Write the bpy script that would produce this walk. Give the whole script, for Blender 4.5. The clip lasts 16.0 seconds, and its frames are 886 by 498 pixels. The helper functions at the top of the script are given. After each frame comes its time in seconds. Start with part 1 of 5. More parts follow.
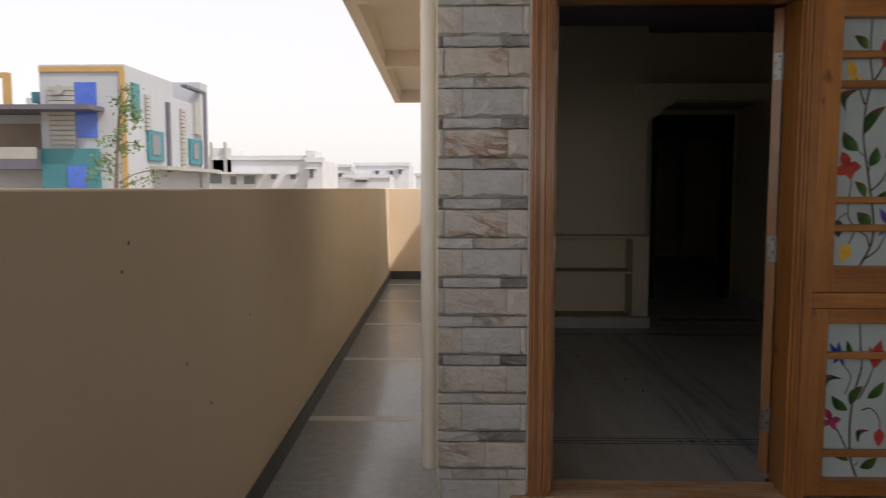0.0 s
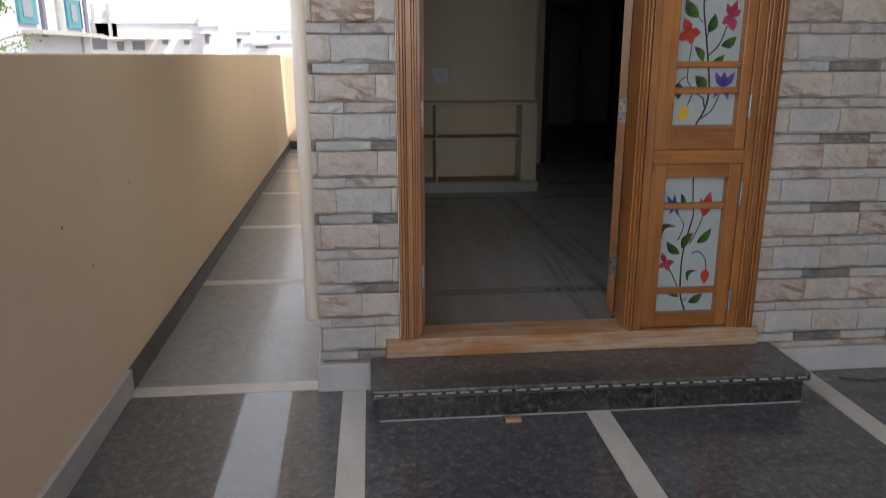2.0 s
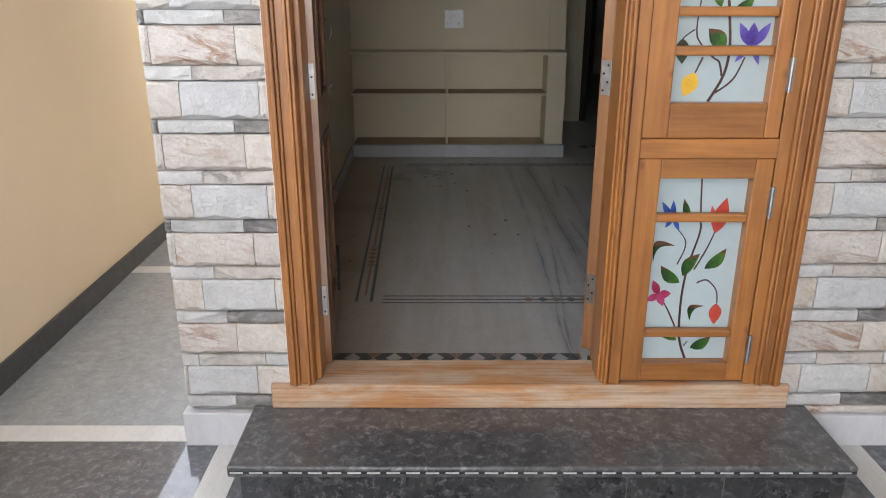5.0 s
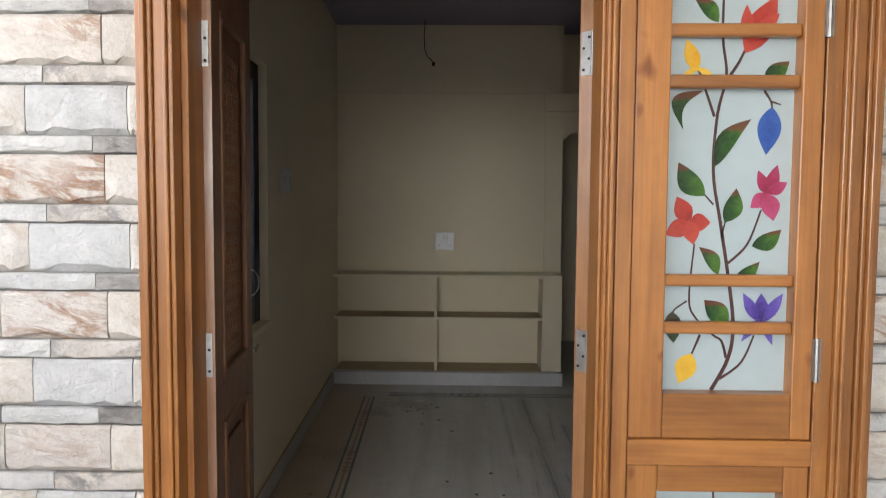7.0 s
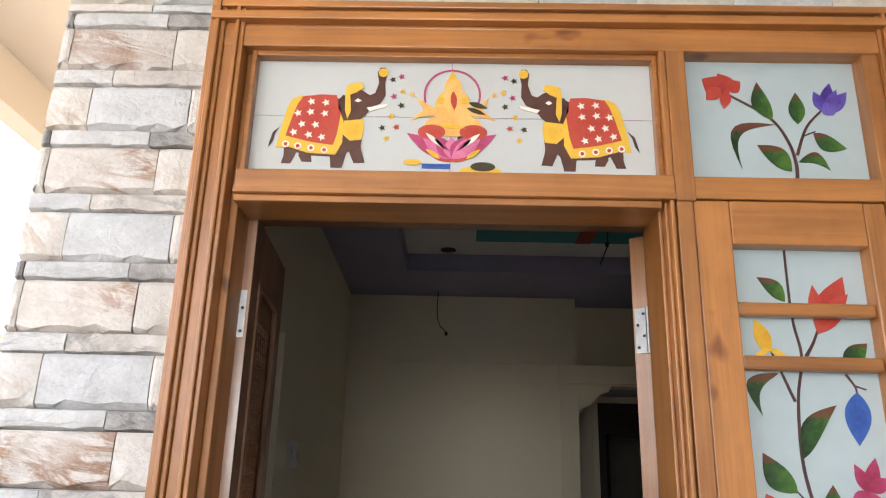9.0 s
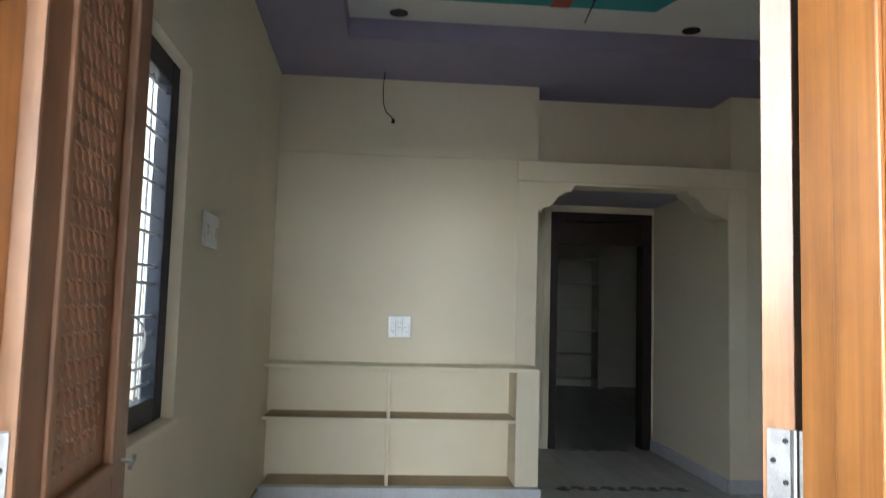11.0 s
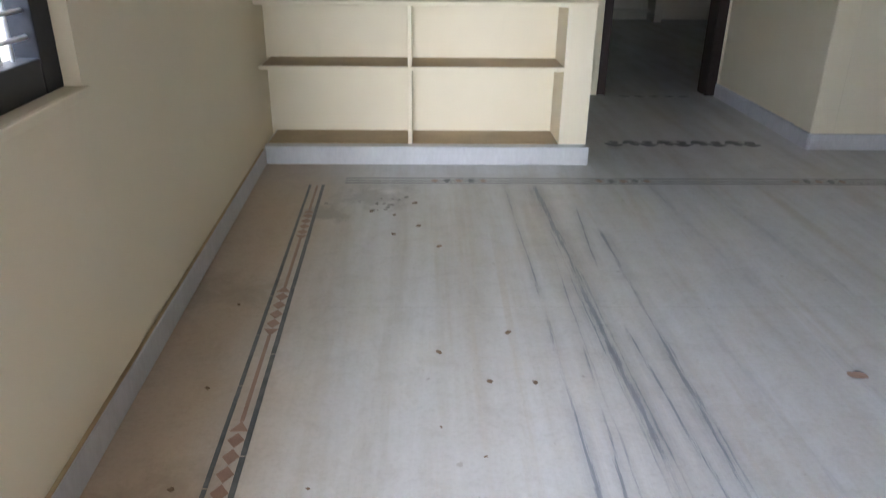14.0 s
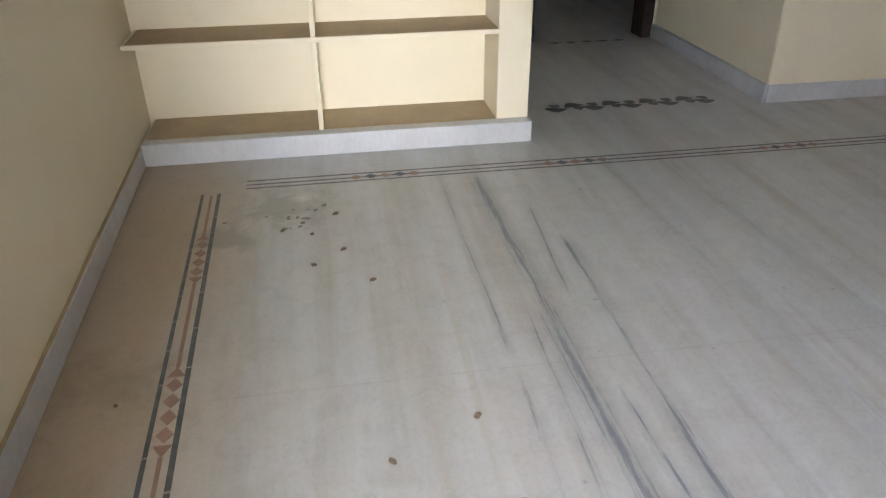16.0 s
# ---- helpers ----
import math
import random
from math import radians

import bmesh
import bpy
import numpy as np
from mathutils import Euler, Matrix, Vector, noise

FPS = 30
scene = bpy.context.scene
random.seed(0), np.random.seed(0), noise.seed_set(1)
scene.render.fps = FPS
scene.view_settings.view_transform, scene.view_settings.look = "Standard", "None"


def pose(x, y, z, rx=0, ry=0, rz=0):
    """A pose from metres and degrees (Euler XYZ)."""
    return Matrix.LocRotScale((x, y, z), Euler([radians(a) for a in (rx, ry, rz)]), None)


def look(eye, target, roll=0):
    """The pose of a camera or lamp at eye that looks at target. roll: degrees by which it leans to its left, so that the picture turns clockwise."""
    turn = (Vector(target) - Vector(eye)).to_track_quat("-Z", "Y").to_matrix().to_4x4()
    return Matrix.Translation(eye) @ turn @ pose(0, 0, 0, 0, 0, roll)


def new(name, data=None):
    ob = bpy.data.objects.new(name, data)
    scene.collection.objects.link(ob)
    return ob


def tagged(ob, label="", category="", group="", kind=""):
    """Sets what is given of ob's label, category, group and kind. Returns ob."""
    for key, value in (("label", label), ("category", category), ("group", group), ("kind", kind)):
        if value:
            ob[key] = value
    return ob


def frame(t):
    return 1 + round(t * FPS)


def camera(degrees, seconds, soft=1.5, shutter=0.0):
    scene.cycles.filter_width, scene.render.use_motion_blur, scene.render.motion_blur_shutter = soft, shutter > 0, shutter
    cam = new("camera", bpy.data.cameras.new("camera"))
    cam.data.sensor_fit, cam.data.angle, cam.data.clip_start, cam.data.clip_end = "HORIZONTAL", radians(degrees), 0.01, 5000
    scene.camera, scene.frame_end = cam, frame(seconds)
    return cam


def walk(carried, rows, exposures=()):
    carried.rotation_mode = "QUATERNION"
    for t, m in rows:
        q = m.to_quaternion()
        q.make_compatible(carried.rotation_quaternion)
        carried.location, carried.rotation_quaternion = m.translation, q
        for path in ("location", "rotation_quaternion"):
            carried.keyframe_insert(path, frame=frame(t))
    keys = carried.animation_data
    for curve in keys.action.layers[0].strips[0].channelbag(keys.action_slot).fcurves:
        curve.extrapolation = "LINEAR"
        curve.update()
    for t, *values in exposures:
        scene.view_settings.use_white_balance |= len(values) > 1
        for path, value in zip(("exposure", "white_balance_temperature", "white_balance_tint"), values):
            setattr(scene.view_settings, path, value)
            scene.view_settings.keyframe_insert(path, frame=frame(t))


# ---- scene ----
cam = camera(63.0, 16.0, soft=1.0, shutter=0.2)
PATH = [
    (0, (-0.385, -2.995, 1.55), (-0.436, -1.002, 1.383), 0.0),
    (0.5, (-0.38, -3.01, 1.543), (-0.138, -1.031, 1.376), 0.8),
    (1, (-0.365, -3.047, 1.544), (-0.141, -1.065, 1.39), 0.0),
    (1.5, (-0.284, -3.171, 1.55), (-0.056, -1.191, 1.376), -0.3),
    (2, (-0.217, -3.201, 1.542), (-0.029, -1.278, 1.024), -0.0),
    (2.5, (-0.173, -3.202, 1.536), (-0.008, -1.324, 0.867), 0.0),
    (3, (-0.09, -3.133, 1.511), (0.072, -1.261, 0.825), -0.2),
    (3.2, (-0.064, -3.059, 1.518), (0.113, -1.19, 0.827), 0.0),
    (5.3, (0.486, -2.147, 1.565), (0.461, -0.26, 0.903), -0.1),
    (5.5, (0.504, -2.067, 1.584), (0.468, -0.18, 0.921), -0.2),
    (6, (0.556, -1.887, 1.601), (0.476, 0.075, 1.224), -0.2),
    (6.5, (0.616, -1.783, 1.65), (0.544, 0.207, 1.464), 0.3),
    (7, (0.647, -1.717, 1.683), (0.607, 0.278, 1.554), 0.4),
    (7.5, (0.606, -1.709, 1.723), (0.529, 0.263, 2.05), 1.1),
    (7.6, (0.599, -1.73, 1.719), (0.518, 0.226, 2.131), 1.0),
    (8, (0.577, -1.734, 1.778), (0.478, 0.183, 2.34), 1.0),
    (8.2, (0.561, -1.736, 1.779), (0.483, 0.172, 2.374), 1.2),
    (10.3, (0.474, -1.018, 1.609), (0.457, 0.908, 2.149), 1.4),
    (10.5, (0.459, -0.949, 1.607), (0.462, 0.986, 2.112), 1.3),
    (11, (0.440, -0.750, 1.497), (0.585, 1.239, 1.655), 1.6),
    (11.5, (0.457, -0.587, 1.382), (0.672, 1.401, 1.435), 1.4),
    (12, (0.509, -0.443, 1.394), (0.707, 1.547, 1.429), 1.0),
    (12.5, (0.550, -0.379, 1.424), (0.646, 1.619, 1.464), 0.5),
    (13, (0.560, -0.281, 1.476), (0.564, 1.719, 1.486), 1.0),
    (13.5, (0.568, -0.090, 1.393), (0.557, 1.893, 1.134), 1.1),
    (14, (0.550, 0.137, 1.444), (0.602, 1.964, 0.632), 0.7),
    (14.5, (0.548, 0.254, 1.498), (0.635, 1.956, 0.453), 0.7),
    (15, (0.491, 0.358, 1.505), (0.651, 2.042, 0.438), 0.5),
    (15.5, (0.487, 0.599, 1.507), (0.689, 2.282, 0.444), -0.3),
    (16, (0.521, 0.893, 1.518), (0.793, 2.611, 0.531), -0.5),
]
EXPOSURES = [(0, 0.08, 7100, 14), (0.5, 0.16, 7000, 14), (1, 0.25, 6900, 14), (1.5, 0.34, 6700, 14), (1.8, 0.70, 6600, 14), (2.1, 1.10, 6500, 14), (2.5, 2.08, 6450, 14), (3.2, 2.33, 6400, 14), (5.5, 2.35, 6450, 11), (6.8, 2.37, 6550, 10), (7.5, 2.53, 6650, 11), (8.2, 2.38, 6600, 12), (10.3, 2.80, 6100, 10), (11, 3.92, 5850, 4), (11.6, 4.45, 6150, 10), (12.5, 4.50, 6150, 10), (13.5, 4.66, 6050, 10), (14.5, 4.70, 5800, 10), (16, 4.95, 6300, 10)]
walk(cam, [(t, look(eye, target, roll)) for t, eye, target, roll in PATH], EXPOSURES)

world = bpy.data.worlds.new("world")
scene.world = world
world.use_nodes = True
wn = world.node_tree
sky = wn.nodes.new("ShaderNodeTexSky")
sky.sky_type = "NISHITA"
sky.sun_disc = False
sky.sun_elevation = radians(52)
sky.sun_rotation = radians(120)
sky.air_density, sky.dust_density, sky.ozone_density = 1.0, 3.5, 1.0
wn.nodes["Background"].inputs["Strength"].default_value = 0.15
haze = wn.nodes.new("ShaderNodeMix")
haze.data_type = "RGBA"
haze.inputs[0].default_value = 0.72
haze.inputs[7].default_value = (7.3, 7.5, 7.85, 1)
wn.links.new(sky.outputs[0], haze.inputs[6])
wn.links.new(haze.outputs[2], wn.nodes["Background"].inputs["Color"])
sun_data = bpy.data.lights.new("sun", "SUN")
sun_data.energy, sun_data.angle, sun_data.color = 2.8, radians(0.5), (1.0, 0.97, 0.93)
sun = new("sun", sun_data)
sun.matrix_world = look((20 * math.sin(radians(120)), 20 * math.cos(radians(120)), 25.6), (0, 0, 0))

# added area lamp in the porch's unseen front opening, standing in for daylight
lane_data = bpy.data.lights.new("daylight_fill", "AREA")
lane_data.shape, lane_data.size, lane_data.size_y = "RECTANGLE", 2.2, 1.1
lane_data.energy, lane_data.color = 23.0, (0.95, 0.98, 1.0)
lane_light = new("daylight_fill", lane_data)
lane_light.matrix_world = look((0.03, -7.25, 2.15), (0.03, 0.0, 2.15))

# ---- materials ----


def nodes_of(name):
    m = bpy.data.materials.new(name)
    m.use_nodes = True
    t = m.node_tree
    return m, t, t.nodes["Principled BSDF"]


def nd(t, kind, **kw):
    n = t.nodes.new(kind)
    for key, value in kw.items():
        n.inputs[key].default_value = value
    return n


def ramp(t, fac, stops):
    r = t.nodes.new("ShaderNodeValToRGB")
    el = r.color_ramp.elements
    while len(el) < len(stops):
        el.new(0.5)
    for e, (p, c) in zip(el, stops):
        e.position = p
        e.color = (*c, 1) if len(c) == 3 else c
    t.links.new(fac, r.inputs[0])
    return r.outputs[0]


def mixc(t, fac, a, b, mode="MIX"):
    m = t.nodes.new("ShaderNodeMix")
    m.data_type, m.blend_type = "RGBA", mode
    for sock, v in ((m.inputs[0], fac), (m.inputs[6], a), (m.inputs[7], b)):
        if isinstance(v, bpy.types.NodeSocket):
            t.links.new(v, sock)
        elif isinstance(v, (int, float)):
            sock.default_value = v
        else:
            sock.default_value = (*v, 1)
    return m.outputs[2]


def math_(t, op, a, b=None, c=None):
    m = t.nodes.new("ShaderNodeMath")
    m.operation = op
    for i, v in enumerate((a, b, c)):
        if v is None:
            continue
        if isinstance(v, bpy.types.NodeSocket):
            t.links.new(v, m.inputs[i])
        else:
            m.inputs[i].default_value = v
    return m.outputs[0]


def coords(t, scale=(1, 1, 1)):
    tc = t.nodes.new("ShaderNodeTexCoord")
    mp = t.nodes.new("ShaderNodeMapping")
    mp.inputs["Scale"].default_value = scale
    t.links.new(tc.outputs["Object"], mp.inputs[0])
    return mp.outputs[0]


def noise_(t, vec, scale, detail=4.0, rough=0.55, distort=0.0):
    n = nd(t, "ShaderNodeTexNoise", Scale=scale, Detail=detail, Roughness=rough, Distortion=distort)
    t.links.new(vec, n.inputs["Vector"])
    return n.outputs[0]


def bump_(t, b, height, strength, dist=0.01):
    n = nd(t, "ShaderNodeBump", Strength=strength, Distance=dist)
    t.links.new(height, n.inputs["Height"])
    t.links.new(n.outputs[0], b.inputs["Normal"])


def plain(name, c1, c2=None, scale=3.0, rough=0.6, bump=0.1, bscale=80.0, metal=0.0, stretch=(1, 1, 1), spec=0.5, dist=0.004):
    """Two-scale mottled surface."""
    m, t, b = nodes_of(name)
    c2 = c2 or tuple(v * 0.85 for v in c1)
    v = coords(t, stretch)
    big = noise_(t, v, scale, 5)
    fine = noise_(t, v, scale * 14, 3)
    f = ramp(t, math_(t, "MULTIPLY_ADD", fine, 0.35, math_(t, "MULTIPLY", big, 0.65)), [(0.36, (0, 0, 0)), (0.62, (1, 1, 1))])
    t.links.new(mixc(t, f, c1, c2), b.inputs["Base Color"])
    rr = math_(t, "MULTIPLY_ADD", fine, 0.2, rough - 0.1)
    t.links.new(rr, b.inputs["Roughness"])
    b.inputs["Metallic"].default_value = metal
    b.inputs["Specular IOR Level"].default_value = spec
    if bump:
        bump_(t, b, noise_(t, v, bscale, 4), bump, dist)
    return m


def wood(name, axis, light, dark, rough=0.36, coat=0.38):
    m, t, b = nodes_of(name)
    st = [9, 9, 9]
    st["xyz".index(axis)] = 0.7
    v = coords(t, st)
    n1 = noise_(t, v, 1.6, 6, 0.6, 0.6)
    st2 = [60, 60, 60]
    st2["xyz".index(axis)] = 1.5
    fine = noise_(t, coords(t, st2), 2.0, 3)
    kst = [4.5, 4.5, 4.5]
    kst["xyz".index(axis)] = 2.6
    knots = noise_(t, coords(t, kst), 2.6, 2)
    blot = noise_(t, coords(t, (1, 1, 1)), 4.5, 5, 0.65)
    g = math_(t, "MULTIPLY_ADD", fine, 0.3, math_(t, "MULTIPLY", n1, 0.7))
    col = ramp(t, g, [(0.3, dark), (0.46, tuple((a + c) / 2 for a, c in zip(light, dark))), (0.62, light), (0.8, tuple(min(1, a * 1.15) for a in light))])
    info = t.nodes.new("ShaderNodeObjectInfo")
    tone = ramp(t, info.outputs["Random"], [(0.0, (0.82, 0.8, 0.78)), (1.0, (1.08, 1.06, 1.04))])
    col = mixc(t, 1.0, col, tone, "MULTIPLY")
    col = mixc(t, 1.0, col, ramp(t, blot, [(0.3, (0.8, 0.76, 0.72)), (0.55, (1, 1, 1)), (0.75, (1.1, 1.08, 1.04))]), "MULTIPLY")
    kn = ramp(t, knots, [(0.24, (0.3, 0.2, 0.15)), (0.275, (0.62, 0.52, 0.45)), (0.32, (1, 1, 1))])
    t.links.new(mixc(t, 0.8, col, kn, "MULTIPLY"), b.inputs["Base Color"])
    t.links.new(math_(t, "MULTIPLY_ADD", fine, 0.25, rough - 0.1), b.inputs["Roughness"])
    b.inputs["Coat Weight"].default_value = coat
    b.inputs["Coat Roughness"].default_value = 0.18
    bump_(t, b, fine, 0.12, 0.002)
    return m


def worn_sill():
    """Threshold timber: lacquer left in places, scraped pale and dusty elsewhere."""
    m, t, b = nodes_of("worn_teak_sill")
    fine = noise_(t, coords(t, (1.5, 60, 60)), 2.0, 4)
    wear = noise_(t, coords(t, (1.2, 4, 5)), 2.4, 7, 0.7, 0.4)
    gone = ramp(t, wear, [(0.4, (0, 0, 0)), (0.56, (1, 1, 1))])
    lac = ramp(t, fine, [(0.3, (0.3, 0.13, 0.05)), (0.65, (0.5, 0.25, 0.1))])
    bare = ramp(t, fine, [(0.3, (0.36, 0.25, 0.17)), (0.7, (0.55, 0.42, 0.31))])
    col = mixc(t, gone, lac, bare)
    dirt = ramp(t, noise_(t, coords(t, (1, 1, 2)), 11, 7, 0.75, 0.8), [(0.56, (0, 0, 0)), (0.7, (1, 1, 1))])
    col = mixc(t, math_(t, "MULTIPLY", dirt, 0.5), col, (0.2, 0.15, 0.12))
    t.links.new(col, b.inputs["Base Color"])
    t.links.new(math_(t, "MULTIPLY_ADD", gone, 0.3, 0.5), b.inputs["Roughness"])
    bump_(t, b, math_(t, "MULTIPLY_ADD", wear, 0.6, fine), 0.2, 0.002)
    return m


def granite(name, c0, c1, fleck, rough, flecks=0.62, gap=0.16, coat=0.0, shine=0.025):
    """Mottled granite: crystals at two scales, pale flecks, scuffs and a polished skin that dust dulls."""
    m, t, b = nodes_of(name)
    v = coords(t)
    a = noise_(t, v, 17, 9, 0.8, 0.7)
    fl = noise_(t, v, 34, 8, 0.78, 0.5)
    spots = noise_(t, v, 110, 3, 0.6)
    big = noise_(t, v, 1.3, 5, 0.62)
    col = ramp(t, a, [(0.36, c0), (0.62, c1)])
    col = mixc(t, ramp(t, fl, [(flecks - 0.07, (0, 0, 0)), (flecks + 0.08, (0.8, 0.8, 0.8))]), col, fleck)
    col = mixc(t, ramp(t, spots, [(0.6, (0, 0, 0)), (0.7, (0.7, 0.7, 0.7))]), col, tuple(0.35 * x for x in c0))
    dust = ramp(t, noise_(t, coords(t, (1, 0.6, 1)), 2.6, 7, 0.68, 0.5), [(0.42, (0, 0, 0)), (0.7, (1, 1, 1))])
    col = mixc(t, math_(t, "MULTIPLY", dust, gap * 1.4), col, tuple(0.4 * x + 0.35 * y + 0.04 for x, y in zip(c1, fleck)))
    col = mixc(t, math_(t, "MULTIPLY", big, gap * 1.4), col, tuple(0.5 * (x + y) for x, y in zip(c1, fleck)))
    scuff = ramp(t, noise_(t, coords(t, (2.4, 1, 1)), 5.5, 8, 0.75, 1.6), [(0.655, (0, 0, 0)), (0.7, (1, 1, 1))])
    col = mixc(t, math_(t, "MULTIPLY", scuff, 0.7), col, tuple(0.5 * x for x in c0))
    t.links.new(col, b.inputs["Base Color"])
    t.links.new(math_(t, "MULTIPLY_ADD", dust, 0.12, math_(t, "MULTIPLY_ADD", fl, 0.1, rough - 0.05)), b.inputs["Roughness"])
    b.inputs["Specular IOR Level"].default_value = 0.4
    if coat:
        worn = math_(t, "MULTIPLY", ramp(t, fl, [(0.45, (1, 1, 1)), (0.68, (0.45, 0.45, 0.45))]), coat)
        t.links.new(worn, b.inputs["Coat Weight"])
        b.inputs["Coat IOR"].default_value = 1.82
        t.links.new(math_(t, "MULTIPLY_ADD", dust, 0.05 + shine, shine), b.inputs["Coat Roughness"])
    pits = math_(t, "MULTIPLY_ADD", noise_(t, v, 60, 4, 0.7), 0.16, noise_(t, v, 6, 4))
    bump_(t, b, pits, 0.05, 0.002)
    return m


def marble_floor():
    """White marble with long grey streaks that run down the room."""
    m, t, b = nodes_of("marble_floor")
    tc = t.nodes.new("ShaderNodeTexCoord")
    sep = t.nodes.new("ShaderNodeSeparateXYZ")
    t.links.new(tc.outputs["Object"], sep.inputs[0])
    x, y = sep.outputs[0], sep.outputs[1]
    wob = noise_(t, coords(t, (1.2, 0.55, 1)), 1.7, 3, 0.5)
    fray = noise_(t, coords(t, (60, 2.6, 1)), 1.8, 7, 0.8, 0.15)
    broken = noise_(t, coords(t, (5, 1.3, 1)), 1.3, 4)
    soft = noise_(t, coords(t, (4.5, 0.35, 1)), 1.4, 5, 0.6, 0.2)
    col = ramp(t, soft, [(0.3, (0.48, 0.465, 0.44)), (0.5, (0.56, 0.555, 0.55)), (0.7, (0.62, 0.62, 0.63))])
    beige = noise_(t, coords(t, (9, 0.3, 1)), 1.6, 4, 0.6, 0.3)
    col = mixc(t, math_(t, "MULTIPLY", ramp(t, beige, [(0.55, (0, 0, 0)), (0.68, (1, 1, 1))]), 0.3), col, (0.47, 0.415, 0.34))
    veins = None
    for a, k, w, s, y0, y1 in ((1.005, 0.0, 0.008, 0.6, 2.58, 4.1), (0.965, 0.019, 0.01, 0.7, -1, 2.58), (1.235, -0.013, 0.02, 0.95, -1, 4.05), (1.205, -0.012, 0.008, 0.6, -1, 3.4), (1.275, -0.02, 0.009, 0.6, -1, 3.0),
                               (1.119, 0.062, 0.009, 0.6, 2.9, 3.75), (1.4, 0.0, 0.013, 0.7, -1, 3.4), (1.43, -0.008, 0.007, 0.5, -1, 2.4), (0.954, 0.068, 0.009, 0.65, -1, 2.35), (1.41, -0.047, 0.009, 0.6, -1, 2.45),
                               (1.07, 0.02, 0.006, 0.45, 1.2, 3.2), (2.11, -0.07, 0.035, 0.2, -1, 4.2), (2.6, -0.12, 0.05, 0.16, -1, 4.2), (1.72, -0.05, 0.02, 0.16, -1, 3.0)):
        line = math_(t, "MULTIPLY_ADD", y, k, a)
        line = math_(t, "MULTIPLY_ADD", math_(t, "SUBTRACT", wob, 0.5), 0.06, line)
        d = math_(t, "ABSOLUTE", math_(t, "SUBTRACT", x, line))
        d = math_(t, "MULTIPLY_ADD", math_(t, "SUBTRACT", fray, 0.5), -w * 5.0, d)
        core = math_(t, "SUBTRACT", 1.0, math_(t, "DIVIDE", d, w))
        core = math_(t, "MULTIPLY", math_(t, "MAXIMUM", core, 0.0), s * 0.85)
        cloud = math_(t, "SUBTRACT", 1.0, math_(t, "DIVIDE", d, w * 4.2))
        cloud = math_(t, "MULTIPLY", math_(t, "MAXIMUM", cloud, 0.0), s * 0.34)
        core = math_(t, "MAXIMUM", core, cloud)
        core = math_(t, "MULTIPLY", core, ramp(t, broken, [(0.35, (0.25, 0.25, 0.25)), (0.58, (1, 1, 1))]))
        for sign, edge in ((1, y0), (-1, y1)):
            fade = math_(t, "MULTIPLY_ADD", y, sign * 8.0, -sign * 8.0 * edge)
            core = math_(t, "MULTIPLY", core, math_(t, "MINIMUM", math_(t, "MAXIMUM", fade, 0.0), 1.0))
        veins = core if veins is None else math_(t, "MAXIMUM", veins, core)
    veins = math_(t, "MINIMUM", math_(t, "MULTIPLY", veins, 1.7), 0.82)
    col = mixc(t, veins, col, (0.155, 0.18, 0.23))
    joint = math_(t, "LESS_THAN", math_(t, "ABSOLUTE", math_(t, "SUBTRACT", y, 2.578)), 0.0012)
    col = mixc(t, math_(t, "MULTIPLY", joint, 0.45), col, (0.3, 0.29, 0.28))
    dust = ramp(t, noise_(t, coords(t), 1.1, 6, 0.65), [(0.5, (0, 0, 0)), (0.72, (1, 1, 1))])
    col = mixc(t, math_(t, "MULTIPLY", dust, 0.28), col, (0.5, 0.43, 0.34))
    # builder's dust along the window wall
    side = ramp(t, math_(t, "MULTIPLY_ADD", noise_(t, coords(t), 2.2, 5), 0.35, x), [(0.05, (1, 1, 1)), (0.42, (0, 0, 0))])
    col = mixc(t, math_(t, "MULTIPLY", side, 0.85), col, (0.46, 0.355, 0.25))
    spread = noise_(t, coords(t), 6.5, 6, 0.7, 0.6)
    for cx, cy, rad, tint, amount in ((0.3, 3.85, 0.38, (0.27, 0.265, 0.26), 0.5), (0.05, 3.55, 0.22, (0.24, 0.22, 0.19), 0.55), (-0.2, 2.7, 0.3, (0.3, 0.23, 0.16), 0.4), (-0.12, 1.5, 0.35, (0.28, 0.22, 0.16), 0.4), (0.36, 3.9, 0.12, (0.72, 0.7, 0.68), 0.7)):
        dx, dy = math_(t, "SUBTRACT", x, cx), math_(t, "SUBTRACT", y, cy)
        away = math_(t, "SQRT", math_(t, "ADD", math_(t, "MULTIPLY", dx, dx), math_(t, "MULTIPLY", dy, dy)))
        near = math_(t, "SUBTRACT", math_(t, "MULTIPLY", spread, 2.0), math_(t, "DIVIDE", away, rad))
        col = mixc(t, math_(t, "MULTIPLY", ramp(t, near, [(0.35, (0, 0, 0)), (0.75, (1, 1, 1))]), amount), col, tint)
    grit = ramp(t, noise_(t, coords(t), 60, 5, 0.7), [(0.3, (0.92, 0.915, 0.91)), (0.52, (1, 1, 1)), (0.75, (1.025, 1.025, 1.025))])
    col = mixc(t, 1.0, col, grit, "MULTIPLY")
    specks = ramp(t, noise_(t, coords(t), 24, 2, 0.5), [(0.74, (0, 0, 0)), (0.79, (1, 1, 1))])
    col = mixc(t, math_(t, "MULTIPLY", specks, 0.5), col, (0.3, 0.27, 0.24))
    smudge = ramp(t, noise_(t, coords(t), 9, 7, 0.72, 0.8), [(0.36, (0.93, 0.925, 0.92)), (0.5, (1, 1, 1)), (0.66, (1.03, 1.03, 1.035))])
    col = mixc(t, 1.0, col, smudge, "MULTIPLY")
    t.links.new(col, b.inputs["Base Color"])
